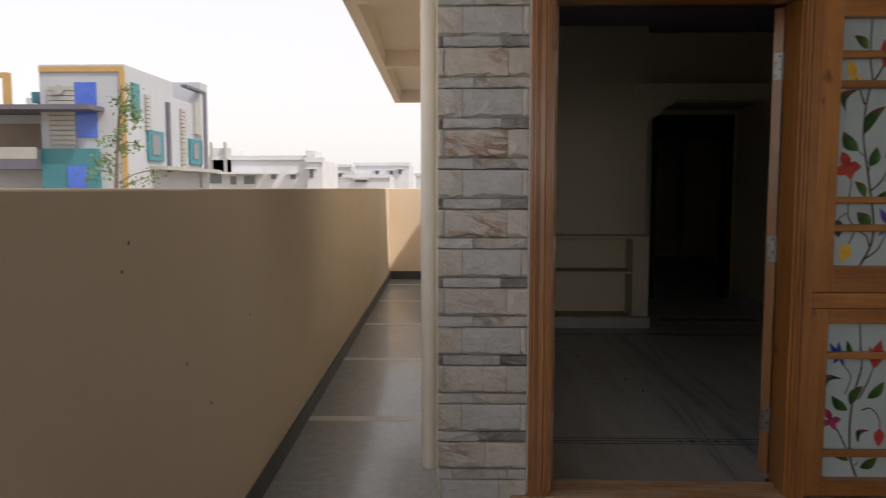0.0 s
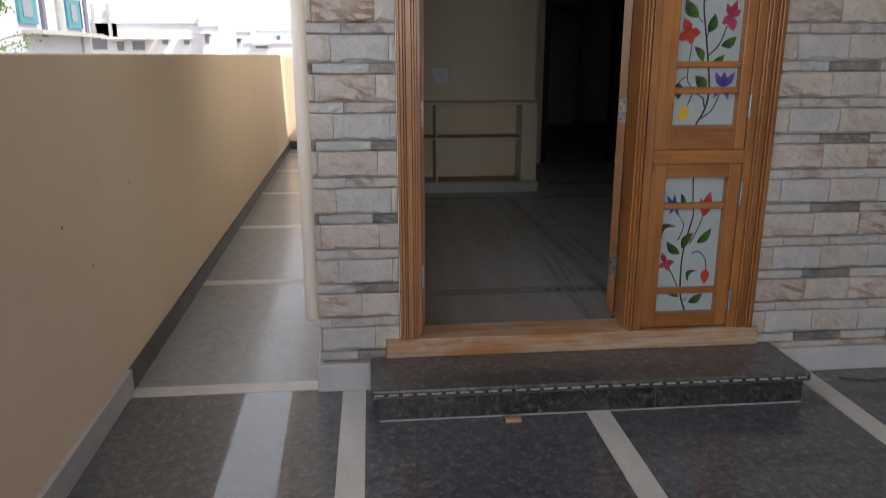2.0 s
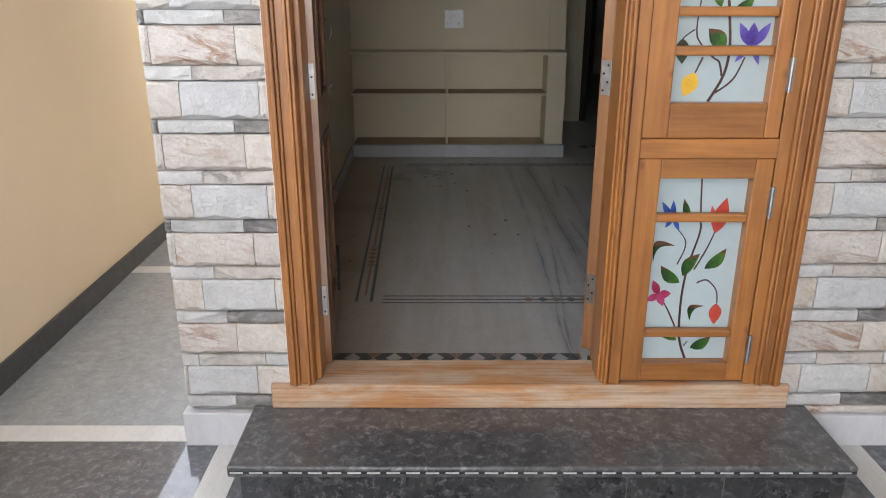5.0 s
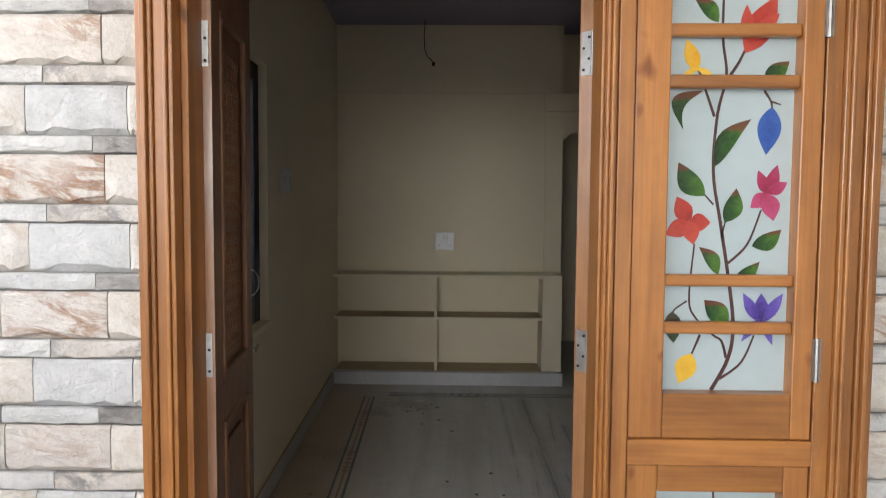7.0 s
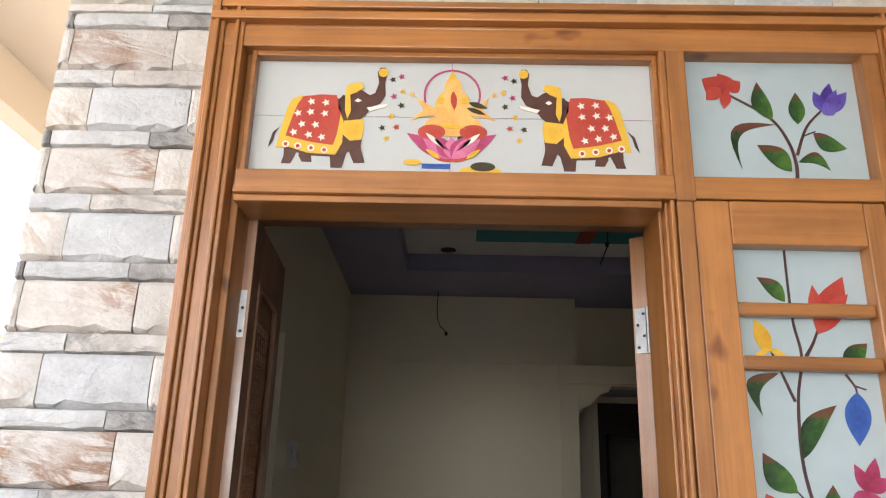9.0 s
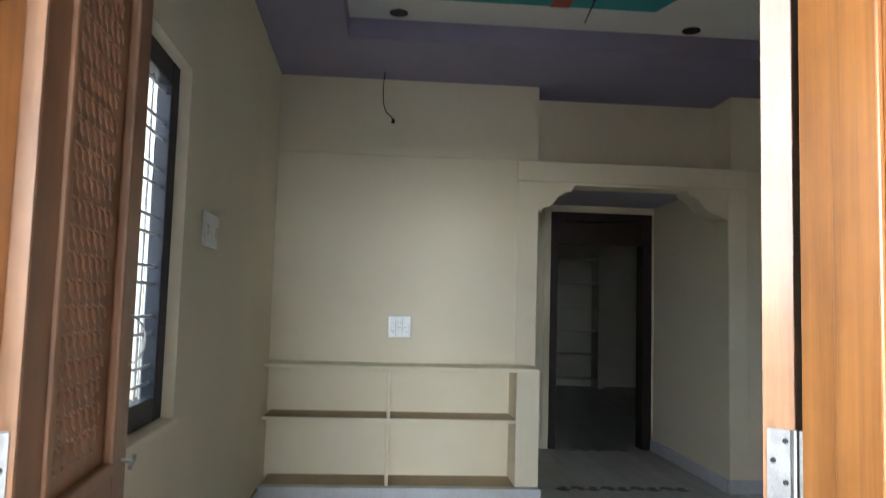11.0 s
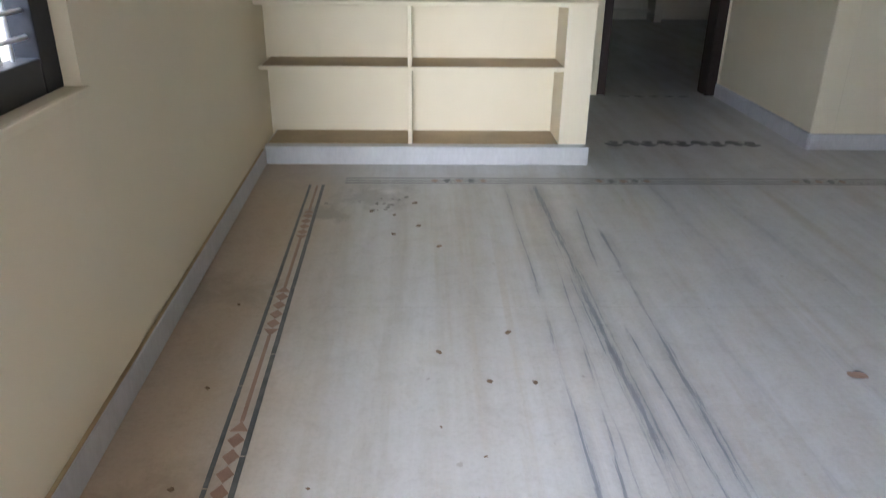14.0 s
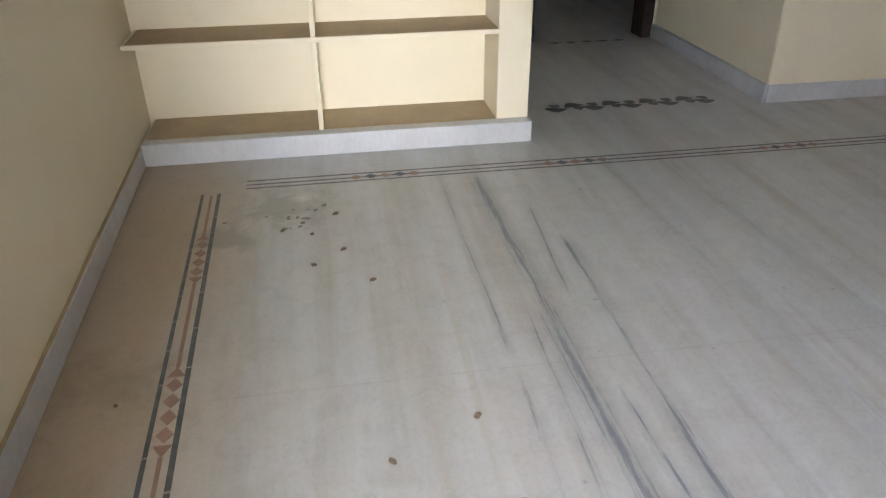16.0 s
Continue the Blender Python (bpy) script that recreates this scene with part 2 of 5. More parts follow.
    t.links.new(math_(t, "MULTIPLY_ADD", noise_(t, coords(t), 3.5, 5), 0.35, 0.2), b.inputs["Roughness"])
    bump_(t, b, noise_(t, coords(t), 7, 4), 0.06, 0.002)
    return m


def paint_wall(name, c1, c2, rough=0.75):
    """Emulsion on plaster: roller grain, soft unevenness, faint smudges."""
    m, t, b = nodes_of(name)
    v = coords(t)
    big = noise_(t, v, 0.9, 5, 0.6)
    mid = noise_(t, coords(t, (1, 1, 0.35)), 4, 5, 0.65)
    col = mixc(t, ramp(t, big, [(0.35, (0, 0, 0)), (0.7, (1, 1, 1))]), c1, c2)
    smudge = ramp(t, mid, [(0.66, (0, 0, 0)), (0.8, (1, 1, 1))])
    col = mixc(t, math_(t, "MULTIPLY", smudge, 0.18), col, tuple(x * 0.75 for x in c2))
    t.links.new(col, b.inputs["Base Color"])
    b.inputs["Roughness"].default_value = rough
    h = math_(t, "MULTIPLY_ADD", noise_(t, v, 130, 3), 0.4, noise_(t, v, 6, 3))
    bump_(t, b, h, 0.14, 0.004)
    return m


M = {}
M["cream"] = paint_wall("cream_wall_paint", (0.8, 0.72, 0.56), (0.755, 0.675, 0.515))
M["peach"] = paint_wall("peach_wall_paint", (0.85, 0.7, 0.53), (0.8, 0.65, 0.49))
M["eave"] = paint_wall("eave_paint", (0.8, 0.7, 0.61), (0.76, 0.665, 0.58))
M["white_paint"] = paint_wall("white_ceiling_paint", (0.78, 0.76, 0.74), (0.74, 0.72, 0.7))
M["purple"] = paint_wall("purple_ceiling_paint", (0.33, 0.30, 0.42), (0.3, 0.275, 0.39))
M["lilac"] = paint_wall("lilac_ceiling_paint", (0.52, 0.49, 0.56), (0.48, 0.455, 0.52))
M["teal"] = paint_wall("teal_ceiling_paint", (0.05, 0.30, 0.32), (0.045, 0.27, 0.29))
# below the hall's cream: part of the far room's dimness is painted in
M["dimmed_greige"] = paint_wall("dimmed_greige_paint", (0.62, 0.585, 0.5), (0.57, 0.535, 0.455))
M["porch_white"] = paint_wall("off_white_porch_paint", (0.78, 0.745, 0.69), (0.73, 0.695, 0.64))
# dull grey for an unseen wall, so less light bounces onto the stone
M["low_bounce"] = paint_wall("low_bounce_grey", (0.46, 0.45, 0.43), (0.4, 0.39, 0.37))
M["red"] = paint_wall("red_ceiling_paint", (0.45, 0.10, 0.075), (0.4, 0.09, 0.07))
M["granite"] = granite("polished_black_granite", (0.014, 0.016, 0.021), (0.075, 0.082, 0.097), (0.21, 0.225, 0.255), 0.42, 0.57, 0.17, 0.85)
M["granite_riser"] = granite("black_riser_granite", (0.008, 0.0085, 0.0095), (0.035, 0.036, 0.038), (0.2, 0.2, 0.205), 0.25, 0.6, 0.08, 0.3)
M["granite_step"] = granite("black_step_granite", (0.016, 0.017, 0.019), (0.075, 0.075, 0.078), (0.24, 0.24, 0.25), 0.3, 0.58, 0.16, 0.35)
M["granite_grey"] = granite("grey_walkway_granite", (0.17, 0.19, 0.205), (0.3, 0.32, 0.335), (0.38, 0.4, 0.42), 0.32, 0.6, 0.2, 0.4, 0.08)
M["skirt_dark"] = granite("dark_skirting_granite", (0.03, 0.032, 0.036), (0.07, 0.072, 0.08), (0.14, 0.14, 0.15), 0.35)
M["marble_strip"] = plain("white_marble_strip", (0.62, 0.61, 0.59), (0.5, 0.495, 0.48), 7, 0.35, 0.05, stretch=(1, 0.35, 1))
M["marble_skirt"] = plain("grey_marble_skirting", (0.56, 0.56, 0.58), (0.47, 0.47, 0.49), 4, 0.35, 0.05, stretch=(1, 1, 0.4))
M["marble"] = marble_floor()
M["wood_v"] = wood("honey_teak_upright", "z", (0.45, 0.187, 0.047), (0.225, 0.086, 0.022))
M["wood_h"] = wood("honey_teak_level", "x", (0.45, 0.187, 0.047), (0.225, 0.086, 0.022))
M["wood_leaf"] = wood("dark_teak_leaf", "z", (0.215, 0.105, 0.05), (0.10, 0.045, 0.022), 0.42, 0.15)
M["wood_edge"] = wood("raw_teak_edge", "z", (0.36, 0.175, 0.075), (0.2, 0.09, 0.038), 0.42, 0.7)
M["wood_sill"] = worn_sill()
M["dark_frame"] = wood("dark_polished_frame", "z", (0.03, 0.013, 0.01), (0.012, 0.006, 0.005), 0.6, 0.0)
M["window_paint"] = plain("blue_black_window_enamel", (0.012, 0.014, 0.02), (0.022, 0.025, 0.034), 5, 0.45, 0.02, spec=0.22)
M["steel"] = plain("brushed_steel", (0.4, 0.395, 0.385), (0.27, 0.265, 0.26), 25, 0.45, 0.05, metal=1.0)
M["ceramic"] = plain("white_ceramic", (0.8, 0.79, 0.75), (0.76, 0.75, 0.71), 6, 0.25, 0.0)
M["plastic"] = plain("white_switch_plastic", (0.66, 0.67, 0.69), (0.6, 0.61, 0.63), 6, 0.3, 0.0)
M["pipe"] = plain("painted_pipe", (0.82, 0.76, 0.67), (0.78, 0.71, 0.62), 3, 0.45, 0.05)
M["black"] = plain("black_void", (0.01, 0.01, 0.01), (0.014, 0.014, 0.014), 6, 0.7, 0.0)
M["grout"] = plain("grout", (0.15, 0.145, 0.14), (0.1, 0.098, 0.094), 8, 0.9, 0.2)
M["mortar"] = plain("stone_joint_mortar", (0.3, 0.29, 0.28), (0.2, 0.195, 0.19), 8, 0.9, 0.2)
M["tan_dust"] = plain("tan_builders_dust", (0.5, 0.38, 0.22), (0.4, 0.31, 0.2), 6, 0.95, 0.2)
M["shelf_dust"] = plain("shelf_dust", (0.52, 0.41, 0.27), (0.43, 0.34, 0.23), 4, 0.95, 0.15)
M["bounce_ground"] = plain("pale_concrete", (0.5, 0.47, 0.42), (0.42, 0.4, 0.36), 0.8, 0.9, 0.2, 12)
M["sand"] = plain("dusty_ground", (0.36, 0.3, 0.23), (0.28, 0.24, 0.18), 0.2, 0.95, 0.2, 4)

# ---- building helpers ----
SKEW = 0.031
PARAPET_SKEW = 0.024
ROOT = {}


def box(bm, x0, x1, y0, y1, z0, z1):
    vs = [bm.verts.new((x, y, z)) for x in (x0, x1) for y in (y0, y1) for z in (z0, z1)]
    for f in ((0, 1, 3, 2), (4, 6, 7, 5), (0, 4, 5, 1), (2, 3, 7, 6), (0, 2, 6, 4), (1, 5, 7, 3)):
        bm.faces.new([vs[i] for i in f])
    return bm


def boxes(*rows):
    bm = bmesh.new()
    for r in rows:
        box(bm, *r)
    return bm


def bevel(bm, w=0.004, seg=2):
    bmesh.ops.bevel(bm, geom=bm.edges[:], offset=w, segments=seg, affect="EDGES", profile=0.5)
    return bm


def shear(bm, k=SKEW):
    for v in bm.verts:
        v.co.x -= k * v.co.y
    return bm


def poly(bm, pts, y0, y1):
    """A flat outline of (x, z) points made solid between two y."""
    a = [bm.verts.new((x, y0, z)) for x, z in pts]
    b = [bm.verts.new((x, y1, z)) for x, z in pts]
    bm.faces.new(a)
    bm.faces.new(b[::-1])
    for i in range(len(a)):
        j = (i + 1) % len(a)
        bm.faces.new((a[i], b[i], b[j], a[j]))
    return bm


def tube(bm, path, r, seg=8, caps=True):
    path = [Vector(p) for p in path]
    rings = []
    for i, p in enumerate(path):
        d = (path[min(i + 1, len(path) - 1)] - path[max(i - 1, 0)]).normalized()
        u = d.orthogonal().normalized() if abs(d.z) < 0.9 else d.cross(Vector((1, 0, 0))).normalized()
        w = d.cross(u)
        rad = r[i] if isinstance(r, (list, tuple)) else r
        rings.append([bm.verts.new(p + rad * (math.cos(2 * math.pi * k / seg) * u + math.sin(2 * math.pi * k / seg) * w)) for k in range(seg)])
    for a, b in zip(rings, rings[1:]):
        for k in range(seg):
            bm.faces.new((a[k], a[(k + 1) % seg], b[(k + 1) % seg], b[k]))
    if caps:
        bm.faces.new(rings[0])
        bm.faces.new(rings[-1][::-1])
    return bm


def finish(bm, name, material, smooth=False):
    bmesh.ops.recalc_face_normals(bm, faces=bm.faces[:])
    me = bpy.data.meshes.new(name)
    bm.to_mesh(me)
    bm.free()
    if smooth:
        for p in me.polygons:
            p.use_smooth = True
        me.set_sharp_from_angle(angle=radians(35))
    me.materials.append(material)
    return me


def part(name, bm, material, parent, label="", smooth=False):
    base = ROOT.get(parent.name, Vector((0, 0, 0)))
    bmesh.ops.translate(bm, verts=bm.verts[:], vec=-base)
    ob = new(name, finish(bm, name, material, smooth))
    ob.parent = parent
    ROOT[ob.name] = base
    return tagged(ob, label)


def solid(name, bm, material, label="", category="", kind="", group="", smooth=False):
    return tagged(new(name, finish(bm, name, material, smooth)), label, category, group, kind)


def thing(name, at, label, category, group="", kind=""):
    ob = new(name)
    ob.location = at
    ob.empty_display_size = 0.1
    ROOT[ob.name] = Vector(at)
    return tagged(ob, label, category, group, kind)


# ---- large structure ----
F = 0.115          # floor of the hall
WALL = 4.79        # back wall of the hall
CEIL = 3.245       # lower ceiling border
solid("ground", boxes((-900, 900, -900, 900, -0.9, -0.4)), M["sand"], "dusty bare ground around the houses", "ground", "structure")
solid("porch_slab", boxes((-1.6, 4.2, -7.2, 0.0, -0.4, -0.02)), M["grout"], "mortar bed under the porch paving", "slab", "structure")
solid("walkway_slab", shear(boxes((-1.6, -0.49, 0.0, 9.6, -0.4, -0.02))), M["grout"], "mortar bed under the walkway paving", "slab", "structure")
pav = solid("porch_floor", boxes((-1.6, 4.2, -7.2, 0.0, -0.0215, -0.012)), M["grout"], "dark polished granite porch paving with white marble strips", "floor", "structure")
XS = [(-1.36, -0.385), (-0.275, 0.705), (0.815, 1.845), (1.955, 2.94), (3.05, 4.2)]
for x0, x1 in XS:
    for y0, y1 in ((-1.74, -0.002), (-3.45, -1.745), (-5.2, -3.455), (-7.2, -5.205)):
        bm = boxes((x0, x1, y0, y1, -0.012, 0.0))
        part("granite_slab", bm, M["granite"], pav)
for x in (-0.385, 0.705, 1.845, 2.94):
    part("marble_strip", boxes((x + 0.001, x + 0.109, -7.2, -0.002, -0.012, 0.0008)), M["marble_strip"], pav, "white marble strip")
wk = solid("walkway_floor", shear(boxes((-1.6, -0.49, 0.0, 9.6, -0.0215, -0.012))), M["grout"], "grey granite walkway paving with cream marble cross strips", "floor", "structure")
for i in range(6):
    y = 0.105 + 1.71 * i
    part("granite_slab", shear(boxes((-1.37, -0.49, y, min(y + 1.605, 9.3), -0.012, 0.0))), M["granite_grey"], wk)
for i in range(6):
    y = 1.71 * i
    part("marble_strip", shear(boxes((-1.37, -0.49, y, y + 0.103, -0.012, 0.0008))), M["marble_strip"], wk, "cream marble strip")
par = solid("parapet_wall", shear(bevel(boxes((-1.56, -1.385, -7.2, 9.5, -0.4, 1.55)), 0.008), PARAPET_SKEW), M["peach"], "peach painted parapet wall along the walkway", "wall", "structure")
solid("parapet_end", shear(bevel(boxes((-1.384, 0.2, 9.3, 9.48, -0.4, 1.55)), 0.006), PARAPET_SKEW), M["peach"], "peach painted parapet at the walkway end", "wall", "structure")
for y, z in ((-0.9, 1.39), (-0.95, 1.31), (-0.455, 0.92), (0.4, 0.95), (-0.2, 0.7)):
    part("nail_hole", shear(boxes((-1.3855, -1.3843, y - 0.004, y + 0.004, z - 0.006, z + 0.006)), PARAPET_SKEW), M["black"], par)
sk = solid("baseboard_walkway", shear(boxes((-1.384, -1.37, 0.06, 9.29, 0.0, 0.115)), PARAPET_SKEW), M["skirt_dark"], "dark granite skirting along the parapet", "skirting", "structure")
solid("baseboard_porch", shear(bevel(boxes((-1.384, -1.362, -7.2, 0.055, 0.0, 0.12)), 0.003), PARAPET_SKEW), M["marble_skirt"], "grey marble skirting along the porch parapet", "skirting", "structure")
solid("baseboard_end", shear(boxes((-1.37, -0.49, 9.27, 9.299, 0.0, 0.14))), M["skirt_dark"], "dark granite skirting at the walkway end", "skirting", "structure")

# walls of the house
solid("wall_front_left", boxes((-0.47, -0.105, 0.012, 0.2, 0.0, 3.3)), M["mortar"], "stone clad pillar beside the front door", "wall", "structure")
solid("wall_front_right", boxes((1.618, 5.4, 0.012, 0.2, 0.0, 3.3)), M["mortar"], "stone clad front wall beside the door", "wall", "structure")
solid("wall_front_top", boxes((-0.105, 1.618, 0.012, 0.2, 2.845, 3.3)), M["mortar"], "stone clad front wall above the door", "wall", "structure")
# inner plaster faces of the front wall
solid("wall_front_inner", boxes((-0.29, -0.105, 0.2, 0.225, F, CEIL), (1.618, 5.4, 0.2, 0.225, F, CEIL), (-0.105, 1.618, 0.2, 0.225, 2.845, CEIL)), M["cream"], "cream plaster on the inside of the front wall", "wall", "structure")
WIN = (0.84, 2.08, 1.05, 2.39)   # window opening: y0, y1, z0, z1
wy0, wy1, wz0, wz1 = WIN
solid("wall_west", shear(boxes((-0.49, -0.29, 0.2, wy0, -0.02, 3.3), (-0.49, -0.29, wy1, 7.6, -0.02, 3.3), (-0.49, -0.29, wy0, wy1, -0.02, wz0), (-0.49, -0.29, wy0, wy1, wz1, 3.3))), M["cream"], "cream painted side wall with the window", "wall", "structure")
solid("floor", boxes((-0.46, 5.4, 0.03, 7.6, -0.02, F), (0.8, 5.4, 7.6, 13.0, -0.02, F)), M["marble"], "white marble floor with long grey streaks", "floor", "structure")
solid("wall_east", boxes((5.2, 5.4, 0.225, 13.0, F, 3.3)), M["cream"], "cream painted side wall of the hall", "wall", "structure")
ARCH = [(1.58, F), (1.58, 2.245), (1.615, 2.262), (1.63, 2.29), (1.66, 2.30), (1.70, 2.325), (1.745, 2.385), (1.80, 2.42), (1.84, 2.425), (1.87, 2.475),
        (2.775, 2.475), (2.80, 2.43), (2.84, 2.42), (2.88, 2.385), (2.93, 2.32), (2.985, 2.29), (3.02, 2.285), (3.055, 2.262), (3.115, 2.245), (3.115, F)]
bm = bmesh.new()
poly(bm, [(-0.448, F), (-0.448, 2.65)] + [(5.2, 2.65), (5.2, F)] + ARCH[::-1], WALL, WALL + 0.23)
solid("wall_north", bm, M["cream"], "cream painted back wall with an ogee arch opening", "wall", "structure")
solid("wall_north_upper", boxes((-0.448, 1.572, WALL - 0.012, WALL + 0.5, 2.652, 3.3), (3.14, 5.2, WALL, WALL + 0.5, 2.652, 3.3), (1.572, 3.14, WALL + 0.34, WALL + 0.5, 2.652, 3.3)), M["cream"], "cream upper wall with a loft recess over the arch", "wall", "structure")
solid("ledge", bevel(boxes((1.41, 3.27, WALL - 0.03, WALL - 0.001, 2.49, 2.65)), 0.006), M["cream"], "cream plaster band over the arch opening", "ledge", "structure")
solid("loft_floor", boxes((1.572, 3.14, WALL + 0.23, WALL + 0.34, 2.56, 2.65)), M["cream"], "cream loft slab over the passage", "ledge", "structure")
# passage and the room beyond
solid("wall_passage", boxes((1.38, 1.58, WALL + 0.231, 6.46, F, 2.56), (3.13, 3.33, WALL + 0.231, 6.46, F, 2.56)), M["cream"], "cream passage walls behind the arch", "wall", "structure")
solid("wall_inner", boxes((1.0, 2.06, 6.46, 6.66, F, 3.3), (3.11, 5.2, 6.46, 6.66, F, 3.3), (2.06, 3.11, 6.46, 6.66, 2.49, 3.3)), M["cream"], "cream wall around the inner door", "wall", "structure")
solid("wall_back_room", boxes((-0.4, 5.2, 12.4, 12.6, F, 3.3), (0.8, 1.0, 6.66, 12.4, F, 3.3), (-0.5, 0.8, 7.4, 7.6, -0.02, 3.3)), M["dimmed_greige"], "greige walls of the room beyond, darkened for its dimness", "wall", "structure")
solid("ceiling_back", boxes((0.8, 5.4, 6.46, 12.6, 3.301, 3.4)), M["white_paint"], "white ceiling of the room beyond", "ceiling", "structure")
solid("ceiling_passage", boxes((1.38, 3.33, WALL + 0.231, 6.46, 2.561, 2.65)), M["lilac"], "pale lilac ceiling of the passage", "ceiling", "structure")
# hall ceiling: dropped purple border and raised white tray
RX0, RX1, RY0, RY1 = 0.12, 4.3, 0.75, 3.93
solid("ceiling", boxes((-0.62, RX0, 0.2, WALL + 0.5, CEIL, 3.48), (RX1, 5.4, 0.2, WALL + 0.5, CEIL, 3.48), (RX0, RX1, RY1, WALL + 0.5, CEIL, 3.48), (RX0, RX1, 0.2, RY0, CEIL, 3.48)), M["purple"], "dropped purple ceiling border", "ceiling", "structure")
solid("ceiling_tray", boxes((RX0, RX1, RY0, RY1, 3.385, 3.479)), M["white_paint"], "raised white ceiling tray", "ceiling", "structure")
solid("roof_slab", boxes((-0.75, 5.6, 0.012, 7.6, 3.482, 3.7), (0.75, 5.6, 7.6, 13.0, 3.482, 3.7)), M["white_paint"], "concrete roof slab of the house", "roof", "structure")
# porch canopy and walkway eave
# unseen front part of the ceiling runs this far out to dim the facade
solid("porch_ceiling", boxes((-1.21, 5.4, -7.2, 0.01, 3.3, 3.45)), M["porch_white"], "off-white painted porch ceiling slab", "ceiling", "structure")
solid("eave_slab", shear(boxes((-1.21, -0.49, 0.012, 9.17, 3.16, 3.3), (-1.21, -1.11, 0.012, 9.17, 2.97, 3.159), (-1.11, -0.49, 9.07, 9.17, 2.97, 3.159), (-1.11, -0.49, 5.6, 5.72, 2.97, 3.159), (-1.11, -0.49, 2.6, 2.72, 2.97, 3.159))), M["eave"], "cream painted eave slab with edge beam over the walkway", "eave", "structure")
# unseen walls added behind the camera to block and dull light on the facade
solid("unseen_side_wall", boxes((3.1, 3.3, -7.2, -0.03, 0.0, 3.299)), M["low_bounce"], "unseen grey wall added to cut bounce light on the porch", "wall", "structure")
solid("unseen_front_wall", boxes((1.2, 3.3, -7.4, -7.2, -0.4, 3.299)), M["porch_white"], "unseen off-white wall added to block light on the right of the porch", "wall", "structure")
# pale ground out of view, added to throw sunlight up into the doorway
solid("bounce_ground", boxes((-16, 18, -18.0, -7.4, -0.4, -0.36)), M["bounce_ground"], "unseen pale ground added to bounce light into the porch", "road", "structure")

# ---- front door and its frame ----
Y0 = -0.012


def member(rows, w=0.004):
    return bevel(boxes(*rows), w)


door = thing("door_1", (0.77, 0.05, 0.157), "honey teak entrance frame with fanlight and side shutters", "door frame", kind="structure")
part("sill", member([(-0.175, 1.658, -0.028, 0.165, 0.157, 0.25)], 0.006), M["wood_sill"], door, "worn pale wooden threshold")
for x0, d in ((-0.105, 1), (1.618, -1)):
    w = 0.105 if d > 0 else 0.126
    xs = [x0 + d * v for v in (0.0, 0.013, 0.026, 0.037, 0.064, 0.074, 0.086, w)]
    ys = [-0.032, -0.04, -0.028, -0.019, -0.034, -0.026, 0.022 if d > 0 else -0.014]
    rows = [(min(a, b), max(a, b), y, 0.12, 0.25, 2.845) for a, b, y in zip(xs, xs[1:], ys)]
    part("jamb", member(rows, 0.003), M["wood_v"], door)
rows = [(-0.1, 1.613, y, 0.119, z0, z1) for z0, z1, y in ((2.825, 2.844, -0.036), (2.808, 2.825, -0.023), (2.786, 2.808, -0.043), (2.776, 2.786, -0.017), (2.722, 2.776, -0.02))]
part("head", member(rows, 0.003), M["wood_h"], door)
part("mullion", member([(0.982, 0.991, 0.012, 0.1, 0.25, 2.33), (0.991, 0.9995, -0.012, 0.185, 0.25, 2.33), (0.9995, 1.009, -0.029, 0.12, 0.25, 2.33), (1.009, 1.016, -0.014, 0.12, 0.25, 2.33), (1.016, 1.0535, -0.022, 0.16, 0.25, 2.33), (1.016, 1.062, -0.022, 0.118, 2.331, 2.722)], 0.003), M["wood_v"], door)
part("transom_rail", member([(0.0, 1.0155, -0.022, 0.117, 2.345, 2.393), (0.0, 1.0155, -0.034, 0.117, 2.33, 2.345), (0.0, 0.984, -0.02, 0.117, 2.313, 2.33)], 0.003), M["wood_h"], door)
part("side_rail", member([(1.0545, 1.491, -0.018, 0.117, 2.338, 2.393)], 0.003), M["wood_h"], door)
part("middle_rail", member([(1.0545, 1.491, -0.018, 0.117, 1.06, 1.122)], 0.003), M["wood_h"], door)
part("post", member([(1.0, 1.0155, -0.02, 0.117, 2.393, 2.722)], 0.003), M["wood_v"], door)
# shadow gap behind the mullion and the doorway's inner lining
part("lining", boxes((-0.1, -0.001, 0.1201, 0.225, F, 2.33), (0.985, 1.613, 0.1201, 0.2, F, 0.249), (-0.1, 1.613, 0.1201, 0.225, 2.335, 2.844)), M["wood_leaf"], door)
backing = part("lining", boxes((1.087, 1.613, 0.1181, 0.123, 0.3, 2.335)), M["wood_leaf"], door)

part("caulk", boxes((-0.1085, -0.1055, -0.02, 0.011, 0.26, 2.846), (1.6185, 1.621, -0.014, 0.011, 0.26, 2.846)), M["white_paint"], door, "thin white filler line against the stone")

# painted glass
M["frost"] = plain("frosted_white_glass", (0.42, 0.50, 0.52), (0.385, 0.465, 0.485), 2.0, 0.22, 0.03, 60)
M["tile"] = plain("white_glazed_tile", (0.53, 0.555, 0.55), (0.5, 0.525, 0.52), 2.0, 0.18, 0.0)


def glaze(name, c1, c2, scale=22):
    return plain(name, c1, c2, scale, 0.35, 0.05, 120)


